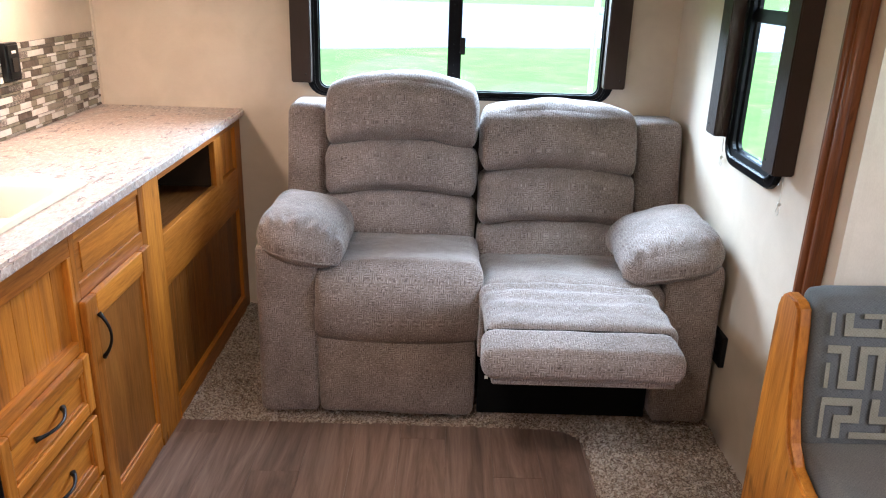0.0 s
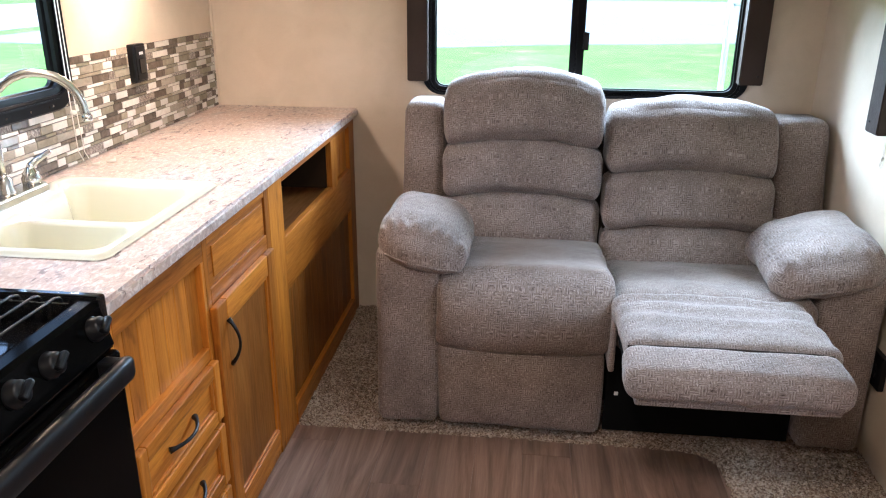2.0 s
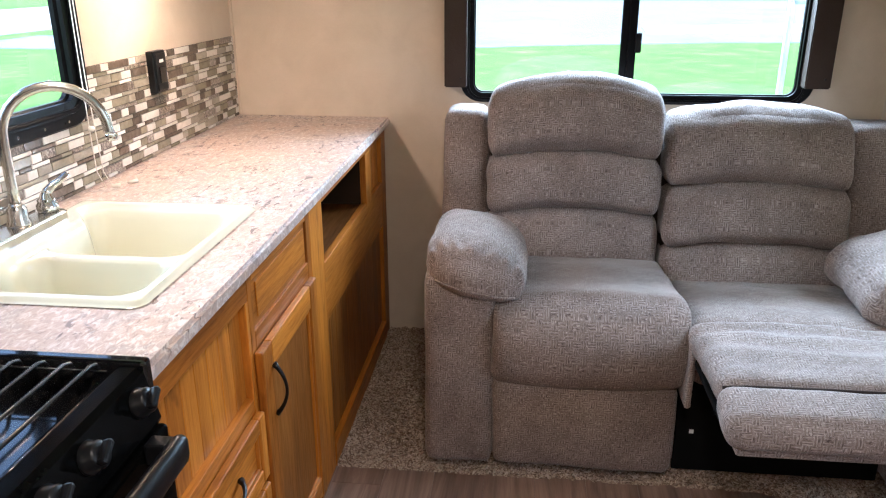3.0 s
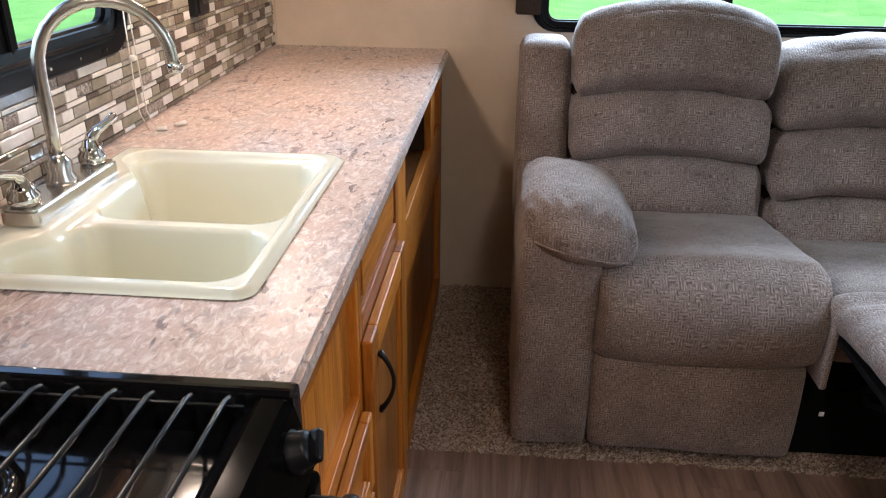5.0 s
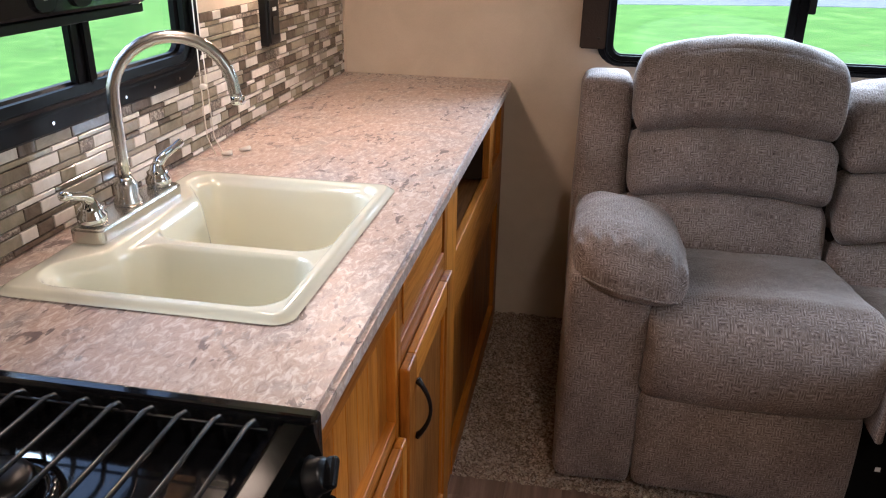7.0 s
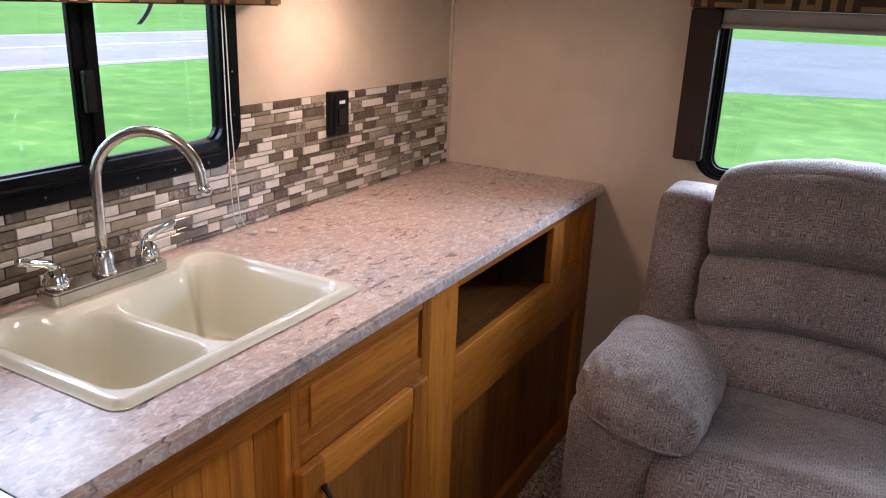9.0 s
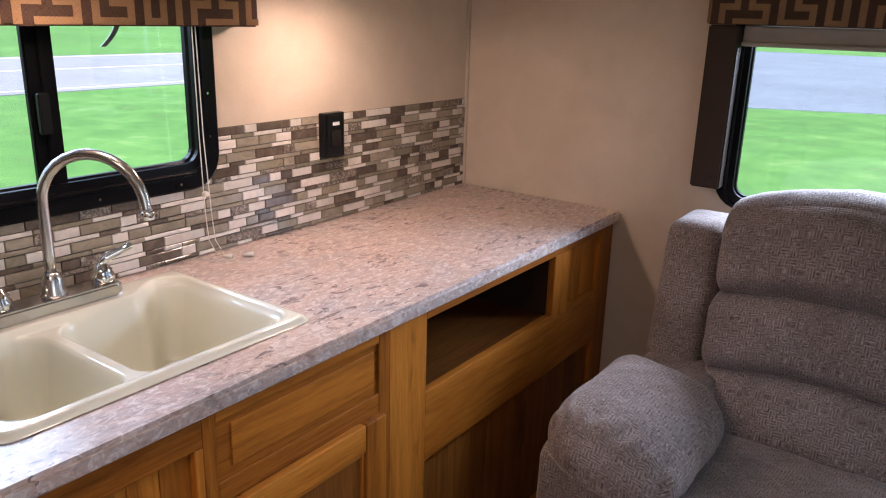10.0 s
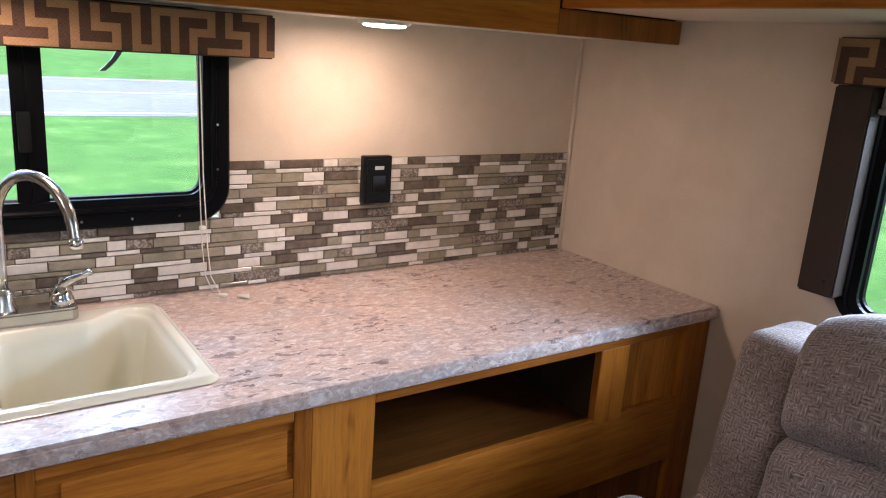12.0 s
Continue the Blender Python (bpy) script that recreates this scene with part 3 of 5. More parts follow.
part("latch", prism(round_rect(-0.030, -0.008, 1.165, 1.235, 0.004, 2), on_rear, 0.012, 0.024, 0.002), BLACK_PLASTIC, w2, "black sash latch")
window("window_3", on_right, 2.275, 2.712, 0.912, 1.545, 2.325, 2.660, 0.962, 1.50, [(1.365, 1.405, 1.365, None)],
       "narrow black-framed window beside the loveseat", [(2.68, 1.0), (2.68, 1.2), (2.58, 0.935), (2.45, 0.935), (2.35, 0.935)])

# Thin curved grey strip just inside the right-hand pane.
strip_line = [(2.158 - 0.040 * (k / 8) ** 2, 1.470 - 0.064 * k / 8) for k in range(9)]
part("pull_tab", prism([(u + 0.006, v) for u, v in strip_line] + [(u - 0.006, v) for u, v in strip_line[::-1]], on_left, -0.009, -0.007), GREY_PLASTIC, w1, "curved grey strip on the pane")

# ---- valances and side boards ----
# a fret of squared hooks and spirals, drawn on cells of a unit grid: lines of (column, row) corners
FRETS = (
    ((0, 0), (0, 4), (4, 4), (4, 2), (2, 2), (2, 0)),
    ((6, 4), (6, 2), (8, 2), (8, 0), (4, 0)),
    ((8, 4), (10, 4), (10, 0), (14, 0), (14, 2), (12, 2), (12, 4)),
    ((14, 4), (16, 4), (16, 0), (18, 0), (18, 4), (20, 4)),
)


def fret_strips(u0, u1, v0, v1, unit, wide, place, d, period=20.0):
    """Bands of the printed fret inside a rectangle, as thin raised cloth strips."""
    bms = []
    count = int((u1 - u0) / (unit * period)) + 2
    rows = int((v1 - v0) / (unit * 6.0)) + 1
    for row in range(rows):
        for k in range(-1, count):
            for line in FRETS:
                for (a, b), (c, e) in zip(line, line[1:]):
                    off = u0 + unit * (period * k + 6.0 * row)
                    p0, p1 = off + unit * min(a, c) - wide / 2, off + unit * max(a, c) + wide / 2
                    q0 = v0 + unit * (0.3 + 6.0 * row + min(b, e)) - wide / 2
                    q1 = v0 + unit * (0.3 + 6.0 * row + max(b, e)) + wide / 2
                    p0, p1, q0, q1 = max(p0, u0), min(p1, u1), max(q0, v0), min(q1, v1)
                    if p1 - p0 > 0.002 and q1 - q0 > 0.002:
                        lift = 0.00003 * (len(bms) % 7)
                        bms.append(prism([(p0, q0), (p1, q0), (p1, q1), (p0, q1)], place, d - 0.0005, d + 0.0006 + lift))
    return join(*bms)


def valance(place, u0, u1, v0, v1, d, label):
    root = thing("valance", place((u0 + u1) / 2, v0, 0), label, "window valance")
    bm = prism([(u0, v0), (u1, v0), (u1, v1), (u0, v1)], place, 0.002, d, 0.005)
    part("board", bm, VAL_BASE, root)
    fret = part("printed_fret", fret_strips(u0 + 0.002, u1 - 0.002, v0 + 0.003, v1 - 0.003, 0.0185, 0.0165, place, d), VAL_KEY, root, "tan fret print on brown cloth")
    tagged(fret, kind="stuff")
    return root


valance(on_left, 1.50, 2.456, 1.449, 1.541, 0.082, "brown cloth valance with a tan fret print over the sink window")
valance(on_rear, -0.724, 0.664, 1.482, 1.575, 0.085, "brown cloth valance with a tan fret print over the rear window")


def side_board(place, u0, u1, v0, v1, d, label):
    root = thing("window_side_board", place((u0 + u1) / 2, v0, 0), label, "window trim", "window side boards")
    part("board", prism([(u0, v0), (u1, v0), (u1, v1), (u0, v1)], place, 0.001, d, 0.004), BROWN_TRIM, root)
    part("screw_cap", prism(round_rect(u1 - 0.026, u1 - 0.018, v0 + 0.03, v0 + 0.038, 0.0038, 3), place, d - 0.001, d + 0.0015), IRON, root)
    return root


side_board(on_rear, -0.722, -0.640, 1.038, 1.481, 0.066, "dark brown vinyl board framing the rear window")
side_board(on_rear, 0.568, 0.656, 1.048, 1.481, 0.066, "dark brown vinyl board framing the rear window")
side_board(on_right, 2.207, 2.290, 0.982, 1.60, 0.062, "dark brown vinyl board framing the narrow window")
side_board(on_right, 2.700, 2.788, 0.994, 1.60, 0.062, "dark brown vinyl board framing the narrow window")

shade = thing("roller_shade", (-0.03, 3.41, 1.43), "grey roller shade pulled up above the rear window", "roller shade")
part("shade_cloth", box(-0.636, 0.564, 3.402, 3.416, 1.440, 1.481, 0.003), SHADE, shade)
part("bottom_bar", box(-0.638, 0.566, 3.396, 3.420, 1.428, 1.441, 0.004), SHADE, shade)


def knotted_cord(x, y, z0, z1, label):
    root = thing("blind_cord", (x, y, z0), label, "blind cord", "blind cords")
    part("cord", tube([(x, y, z1), (x + 0.001, y + 0.001, (z0 + z1) / 2), (x, y, z0 + 0.03)], 0.0012, 6), CORD, root)
    part("knot", pillow(x - 0.005, x + 0.005, y - 0.005, y + 0.005, z0 + 0.026, z0 + 0.037, 0.004, n=4), CORD, root, smooth=True)
    part("cord_end", tube([(x, y, z0 + 0.03), (x + 0.002, y - 0.005, z0 + 0.012), (x, y - 0.002, z0)], 0.0011, 6), CORD, root)
    part("cord_end", tube([(x, y, z0 + 0.03), (x - 0.002, y + 0.006, z0 + 0.014), (x - 0.001, y + 0.008, z0 + 0.006)], 0.0011, 6), CORD, root)


knotted_cord(XR - 0.012, 2.74, 0.885, 0.997, "thin white knotted blind cord against the cream wall")
knotted_cord(XR - 0.012, 2.245, 0.862, 0.985, "thin white knotted blind cord against the cream wall")

cord = thing("blind_cord", (-1.505, 2.32, TOP), "two thin white blind cords hanging onto the counter", "blind cord", "blind cords")
part("cord", tube([(-1.50, 2.294, 1.452), (-1.503, 2.297, 1.2), (-1.506, 2.302, 1.03), (-1.508, 2.309, 0.96), (-1.50, 2.326, 0.916)], 0.0013, 6), CORD, cord)
part("cord", tube([(-1.496, 2.300, 1.452), (-1.497, 2.304, 1.2), (-1.495, 2.311, 1.03), (-1.496, 2.318, 0.96), (-1.488, 2.338, 0.916)], 0.0013, 6), CORD, cord)
part("knot", pillow(-1.508, -1.494, 2.295, 2.309, 1.068, 1.080, 0.005, n=4), CORD, cord, smooth=True)
part("tassel", tube([(-1.488, 2.330, 0.918), (-1.470, 2.345, 0.918)], [0.0035, 0.0055], 10), CORD, cord, "beige plastic cord end", True)
part("tassel", tube([(-1.462, 2.368, 0.9185), (-1.446, 2.390, 0.9185)], [0.0035, 0.006], 10), CORD, cord, "beige plastic cord end", True)

# ---- slide-out casing and dinette bench ----
casing = thing("slide_casing", (XR, 1.97, 0.0), "red-brown moulded timber casing at the slide-out", "casing", kind="structure")
part("casing_board", box(0.846, XR - 0.001, 1.950, 2.042, 0.0, H - 0.002, 0.006, 3), REDWOOD, casing)
part("casing_bead", tube([(0.846, 2.004, 0.0), (0.846, 2.004, H - 0.002)], 0.012, 10), REDWOOD, casing, smooth=True)
part("casing_bead", tube([(0.849, 1.962, 0.0), (0.849, 1.962, H - 0.002)], 0.014, 10), REDWOOD, casing, smooth=True)

bench = thing("dinette_bench", (1.15, 1.6, 0), "honey timber dinette bench with grey fret-print cushions", "bench")
END = [(1.882, 0.0), (1.882, 0.745), (1.872, 0.775), (1.845, 0.792), (1.800, 0.792), (1.776, 0.778), (1.766, 0.74), (1.742, 0.60),
       (1.722, 0.52), (1.700, 0.470), (1.660, 0.432), (1.60, 0.412), (1.50, 0.40), (1.38, 0.395), (1.33, 0.37), (1.32, 0.33), (1.32, 0.0)]
part("end_panel", prism(END, lambda u, v, d: Vector((d, u, v)), 0.738, 0.772, 0.007), OAK_V, bench)
part("seat_box", box(0.772, 1.59, 1.36, 1.885, 0.0, 0.36, 0.003), OAK_H, bench)


def lean_bench(p):
    return Vector((p.x, p.y + 0.16 * (p.z - 0.47), p.z))


part("seat_cushion", pillow(0.776, 1.59, 1.30, 1.76, 0.362, 0.470, 0.03, (0, 0, 0.012), 12), SEAT_PLAIN, bench, smooth=True)
back = part("back_cushion", pillow(0.776, 1.59, 1.700, 1.815, 0.445, 0.812, 0.035, (0, 0.010, 0.004), 12, lean_bench), SEAT_BASE, bench, smooth=True)
tagged(part("printed_fret", fret_strips(0.80, 1.57, 0.49, 0.785, 0.0205, 0.0185,
                                lambda u, v, d: Vector((u, 1.697 + 0.16 * (v - 0.47) - 0.010 * (1 - ((u - 1.183) / 0.407) ** 2) * (1 - ((v - 0.628) / 0.184) ** 2) - d, v)), 0.002),
     SEAT_KEY, back, "beige fret print"), kind="stuff")

# ---- upper cabinets ----
upper = thing("upper_cabinet", (-1.37, 2.2, 1.545), "honey timber overhead cabinet above the counter", "cabinet")
part("body", box(XL + 0.001, -1.212, 1.36, YB - 0.001, 1.556, H - 0.001, 0.002), INSIDE_SHADED, upper)
part("bottom_panel", box(XL + 0.001, -1.213, 1.345, YB - 0.002, 1.550, 1.5555, 0.0), CEIL, upper)
part("fascia", box(-1.211, -1.19, 1.345, 3.018, 1.545, 1.68, 0.003), OAK_H, upper)
# The return's darker timber paints in the shade below the rear cabinet.
part("fascia_return", box(-1.211, -1.19, 3.020, YB - 0.001, 1.545, 1.602, 0.003), PANEL_V, upper, "return strip darkened for the shade under the rear cabinet")
part("cabinet_door", box(-1.1895, -1.168, 1.40, 2.20, 1.69, 1.98, 0.005), OAK_V, upper)
part("cabinet_door", box(-1.1895, -1.168, 2.215, 3.00, 1.69, 1.98, 0.005), OAK_V, upper)
rearcab = thing("upper_cabinet", (-0.15, 3.23, 1.603), "honey timber overhead cabinet above the rear window", "cabinet")
part("body", box(-1.188, XR - 0.001, 3.043, YB - 0.001, 1.610, H - 0.001, 0.002), INSIDE_SHADED, rearcab)
part("bottom_panel", box(-1.188, XR - 0.001, 3.044, YB - 0.002, 1.605, 1.6095, 0.0), WALL, rearcab)
part("fascia", box(-1.188, XR - 0.001, 3.020, 3.042, 1.603, 1.70, 0.003), OAK_X, rearcab)
for k in range(3):
    part("cabinet_door", box(-1.15 + 0.68 * k, -0.50 + 0.68 * k, 2.998, 3.0195, 1.71, 1.98, 0.005), OAK_V, rearcab)

for px, py, watts in PUCKS:
    puck = thing("puck_light", (px, py, 1.532), "small round lit puck light under the cabinet", "light", "puck lights")
    part("housing", lathe(px, py, [(0.058, 1.5495), (0.060, 1.544), (0.054, 1.538), (0.047, 1.5375)]), CEIL, puck, smooth=True)
    part("lens", lathe(px, py, [(0.046, 1.5385), (0.045, 1.534), (0.030, 1.5315), (0.004, 1.531)]), LAMP_GLOW, puck, "bright warm lens", True)
# The fixture at y=-0.9 has no known source, it houses the added fill.
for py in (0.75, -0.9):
    dome = thing("unseen_ceiling_light", (-0.35, py, 1.94), "unseen round ceiling light with a frosted lens", "light", "ceiling lights")
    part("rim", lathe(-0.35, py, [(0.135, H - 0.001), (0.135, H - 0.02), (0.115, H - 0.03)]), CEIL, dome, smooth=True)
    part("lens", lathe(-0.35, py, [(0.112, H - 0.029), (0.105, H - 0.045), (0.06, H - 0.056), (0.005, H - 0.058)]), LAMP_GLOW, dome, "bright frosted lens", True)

hood = thing("range_hood", (-1.29, 1.06, 1.338), "black range hood with a lit edge over the stove", "range hood")
part("hood_body", box(XL + 0.001, -1.035, 0.78, 1.335, 1.345, 1.549, 0.006), BLACK_PLASTIC, hood)
part("control_strip", box(-1.0345, -1.027, 0.785, 1.333, 1.345, 1.40, 0.003), ENAMEL, hood)
part("bottom_lip", box(-1.54, -1.030, 0.785, 1.332, 1.338, 1.3445, 0.001), BLACK_PLASTIC, hood)
for y in (1.214, 1.252):
    part("button", prism(round_rect(y - 0.011, y + 0.011, 1.349, 1.371, 0.008, 3), lambda u, v, d: Vector((-1.027 + d, u, v)), 0.0, 0.0025, 0.0), BLACK_PLASTIC, hood)
part("plus_mark", join(box(-1.0245, -1.0238, 1.2475, 1.2565, 1.3590, 1.3612, 0), box(-1.0245, -1.0239, 1.2508, 1.2532, 1.3555, 1.3648, 0)), WHITE_MARK, hood, "white plus sign")
part("lamp_mark", join(box(-1.0245, -1.0238, 1.2105, 1.2175, 1.3605, 1.3655, 0), box(-1.0245, -1.0239, 1.2125, 1.2155, 1.356, 1.3604, 0)), WHITE_MARK, hood, "white lamp symbol")

# ---- kitchen base cabinets ----
FX = -0.965


def face(y0, y1, z0, z1, material, parent, name, x1=FX, depth=0.021, bevel=0.002, label=""):
    return part(name, box(x1 - depth, x1, y0, y1, z0, z1, bevel), material, parent, label)


def planked(y0, y1, z0, z1, parent, material, wide=0.062, label=""):
    """A sunk back panel of upright boards with fine grooves."""
    n = max(1, round((y1 - y0) / wide))
    w = (y1 - y0) / n
    for k in range(n):
        part("panel_board", box(FX - 0.030, FX - 0.016, y0 + k * w + 0.0004, y0 + (k + 1) * w - 0.0004, z0, z1, 0.0012, 1), material, parent, label)


def bow_handle(y0, z0, y1, z1, x, parent):
    """An arched bar pull between two feet."""
    pts, rad = [], []
    for k in range(13):
        f = k / 12
        a = math.sin(math.pi * f)
        pts.append((x + 0.003 + 0.026 * a ** 0.8, y0 + (y1 - y0) * f, z0 + (z1 - z0) * f))
        rad.append(0.0055 - 0.0018 * math.sin(math.pi * f) + 0.0022 * (1 if k in (0, 12) else 0))
    return part("handle", tube(pts, rad, 10), IRON, parent, "dark bronze arched handle", True)


def framed_front(name, y0, y1, z0, z1, rail, parent, panel_mat, label=""):
    """A door or drawer front: four mitred-looking rails with a lip and a sunk panel."""
    x0, x1 = FX + 0.001, FX + 0.020
    front = part(name, box(x0, x0 + 0.007, y0 + rail, y1 - rail, z0 + rail, z1 - rail, 0.0), panel_mat, parent, label)
    part("stile", box(x0, x1, y0, y0 + rail, z0, z1, 0.004), OAK_V, front)
    part("stile", box(x0, x1, y1 - rail, y1, z0, z1, 0.004), OAK_V, front)
    part("rail", box(x0, x1 - 0.0008, y0 + rail, y1 - rail, z1 - rail, z1, 0.003), OAK_H, front)
    part("rail", box(x0, x1 - 0.0008, y0 + rail, y1 - rail, z0, z0 + rail, 0.003), OAK_H, front)
    b = 0.009
    for q in ((y0 + rail, y0 + rail + b, z0 + rail, z1 - rail), (y1 - rail - b, y1 - rail, z0 + rail, z1 - rail)):
        part("bead", box(x0 + 0.002, x1 - 0.005, *q, 0.003), OAK_V, front)
    for q in ((y0 + rail + b, y1 - rail - b, z0 + rail, z0 + rail + b), (y0 + rail + b, y1 - rail - b, z1 - rail - b, z1 - rail)):
        part("bead", box(x0 + 0.002, x1 - 0.005, *q, 0.003), OAK_H, front)
    return front


def carcass(y0, y1, parent, z1=0.876):
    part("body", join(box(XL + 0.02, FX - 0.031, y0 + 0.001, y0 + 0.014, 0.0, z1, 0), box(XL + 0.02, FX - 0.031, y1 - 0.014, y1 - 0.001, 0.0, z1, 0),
                      box(XL + 0.005, XL + 0.019, y0 + 0.001, y1 - 0.001, 0.0, z1, 0), box(XL + 0.02, FX - 0.031, y0 + 0.015, y1 - 0.015, 0.03, 0.045, 0)), INSIDE_SHADED, parent)


A0, A1, B1, C1 = 1.412, 1.866, 2.330, 3.438
unit_a = thing("base_cabinet", (-1.25, 1.64, 0), "honey timber drawer cabinet with a sunk board panel", "cabinet", "kitchen base cabinets")
carcass(A0, A1, unit_a)
face(A0, 1.462, 0.0, 0.876, OAK_V, unit_a, "stile")
face(1.462, A1, 0.818, 0.876, OAK_H, unit_a, "top_rail")
face(1.462, 1.850, 0.568, 0.602, OAK_H, unit_a, "middle_rail", FX - 0.0005)
face(1.462, 1.850, 0.0, 0.568, OAK_V, unit_a, "drawer_frame", FX - 0.001)
face(1.850, A1, 0.0, 0.818, OAK_V, unit_a, "stile")
planked(1.462, 1.850, 0.602, 0.818, unit_a, OAK_V, 0.056)
for z0, z1 in ((0.415, 0.572), (0.232, 0.396), (0.062, 0.214)):
    d = framed_front("drawer_front", 1.452, 1.852, z0, z1, 0.034, unit_a, OAK_H)
    bow_handle(1.583, (z0 + z1) / 2 + 0.004, 1.710, (z0 + z1) / 2 + 0.008, FX + 0.010, d)

unit_b = thing("base_cabinet", (-1.25, 2.1, 0), "honey timber sink cabinet with one brown-panelled door", "cabinet", "kitchen base cabinets")
carcass(A1, B1, unit_b, 0.70)
face(A1, 1.892, 0.0, 0.876, OAK_V, unit_b, "stile")
face(2.296, B1, 0.0, 0.876, OAK_V, unit_b, "stile")
face(1.892, 2.296, 0.850, 0.876, OAK_H, unit_b, "top_rail")
face(1.892, 2.296, 0.690, 0.738, OAK_H, unit_b, "middle_rail")
face(1.892, 2.296, 0.738, 0.850, OAK_H, unit_b, "false_front", FX - 0.006, 0.014, 0.001)
face(1.925, 2.285, 0.755, 0.835, OAK_H, unit_b, "raised_field", FX - 0.003, 0.0028, 0.0012)
face(1.892, 2.296, 0.0, 0.690, OAK_V, unit_b, "door_frame", FX - 0.004)
door = framed_front("cabinet_door", 1.868, 2.297, 0.062, 0.698, 0.062, unit_b, PANEL_V, "honey timber door with a darker brown panel")
bow_handle(1.925, 0.522, 1.925, 0.645, FX + 0.018, door)

unit_c = thing("base_cabinet", (-1.25, 2.88, 0), "honey timber cabinet with an open niche and sunk board panel", "cabinet", "kitchen base cabinets")
carcass(B1, C1, unit_c)
face(B1, 2.458, 0.0, 0.876, OAK_V, unit_c, "stile")
face(2.458, 3.352, 0.851, 0.876, OAK_H, unit_c, "top_rail")
face(3.350, C1, 0.0, 0.876, OAK_V, unit_c, "stile", FX - 0.0005)
face(3.052, 3.145, 0.660, 0.851, OAK_V, unit_c, "stile")
face(2.458, 3.350, 0.495, 0.674, OAK_H, unit_c, "middle_rail", FX - 0.0008)
face(2.458, 3.350, 0.0, 0.078, OAK_H, unit_c, "bottom_rail", FX + 0.004)
planked(3.145, 3.350, 0.672, 0.851, unit_c, OAK_V, 0.05)
face(3.145, 3.350, 0.660, 0.672, OAK_H, unit_c, "sill", FX - 0.003, 0.018)
planked(2.458, 3.350, 0.078, 0.495, unit_c, PANEL_V, 0.075)
# Niche floor and sides wear colours darkened for the recess's shade.
part("niche_floor", box(XL + 0.021, FX - 0.022, 2.445, 3.065, 0.650, 0.668, 0.001), NICHE_SHADED, unit_c)
part("niche_side", box(XL + 0.021, FX - 0.022, 3.053, 3.066, 0.669, 0.875, 0.0), INSIDE_SHADED, unit_c)
part("niche_side", box(XL + 0.021, FX - 0.022, 2.444, 2.457, 0.669, 0.875, 0.0), INSIDE_SHADED, unit_c)

# ---- countertop, sink and tap ----
SX0, SX1, SY0, SY1 = -1.492, -1.045, 1.602, 2.198


def counter_mesh():
    xs, ys = [XL + 0.001, SX0 + 0.02, SX1 - 0.018, -0.944], [1.412, SY0 + 0.018, SY1 - 0.018, YB - 0.001]
    bm = bmesh.new()
    g = [[bm.verts.new((x, y, TOP)) for y in ys] for x in xs]
    for i in range(3):
        for j in range(3):
            if (i, j) != (1, 1):
                bm.faces.new((g[i][j], g[i + 1][j], g[i + 1][j + 1], g[i][j + 1]))
    low = bmesh.ops.extrude_face_region(bm, geom=bm.faces[:])["geom"]
    for v in low:
        if isinstance(v, bmesh.types.BMVert):
            v.co.z = TOP - 0.034
    bmesh.ops.recalc_face_normals(bm, faces=bm.faces[:])
    edge = [e for e in bm.edges if all(abs(v.co.x + 0.944) < 1e-4 for v in e.verts) and abs(e.verts[0].co.z - e.verts[1].co.z) < 1e-4]
    bmesh.ops.bevel(bm, geom=edge, offset=0.007, segments=4, affect="EDGES")
    return bm


solid("countertop", counter_mesh(), COUNTER, "pinkish beige stone-pattern laminate countertop with a sink cutout", "countertop")


def sd_rect(x, y, x0, x1, y0, y1, r):
    qx, qy = abs(x - (x0 + x1) / 2) - (x1 - x0) / 2 + r, abs(y - (y0 + y1) / 2) - (y1 - y0) / 2 + r
    return math.hypot(max(qx, 0), max(qy, 0)) + min(max(qx, qy), 0) - r


def ease(a, b, v):
    f = max(0.0, min(1.0, (v - a) / (b - a)))
    return f * f * (3 - 2 * f)


def sink_mesh():
    """Double bowl with a raised rim, a tap ledge at the back and a low divider."""
    nx, ny = 120, 156
    bm = bmesh.new()
    g = []
    for i in range(nx + 1):
        row = []
        for j in range(ny + 1):
            x, y = SX0 + (SX1 - SX0) * i / nx, SY0 + (SY1 - SY0) * j / ny
            bump_back = 0.050 * (ease(1.685, 1.770, y) - ease(2.030, 2.120, y))
            xb = -1.452 + bump_back
            rim = sd_rect(x, y, SX0, SX1, SY0, SY1, 0.03)
            z = 0.9235 - 0.0095 * ease(-0.016, 0.0, rim)
            pool = sd_rect(x, y, xb, -1.074, 1.634, 2.168, 0.045)
            z -= 0.014 * ease(0.004, -0.007, pool)
            far = sd_rect(x, y, xb + 0.008, -1.084, 1.858, 2.158, 0.05)
            near = sd_rect(x, y, xb + 0.008, -1.084, 1.644, 1.834, 0.05)
            z -= 0.165 * ease(0.002, -0.030, far) + 0.150 * ease(0.002, -0.030, near)
            drain = min(math.hypot(x + 1.27, y - 2.0), math.hypot(x + 1.27, y - 1.74))
            z -= 0.006 * ease(0.06, 0.035, drain)
            if rim > 0.0:
                p = Vector((x, y, 0))
                c = Vector(((SX0 + SX1) / 2, (SY0 + SY1) / 2, 0))
                p = p + (c - p).normalized() * rim
                x, y = p.x, p.y
            row.append(bm.verts.new((x, y, z)))
        g.append(row)
    for i in range(nx):
        for j in range(ny):
            bm.faces.new((g[i][j], g[i + 1][j], g[i + 1][j + 1], g[i][j + 1]))
    return bm


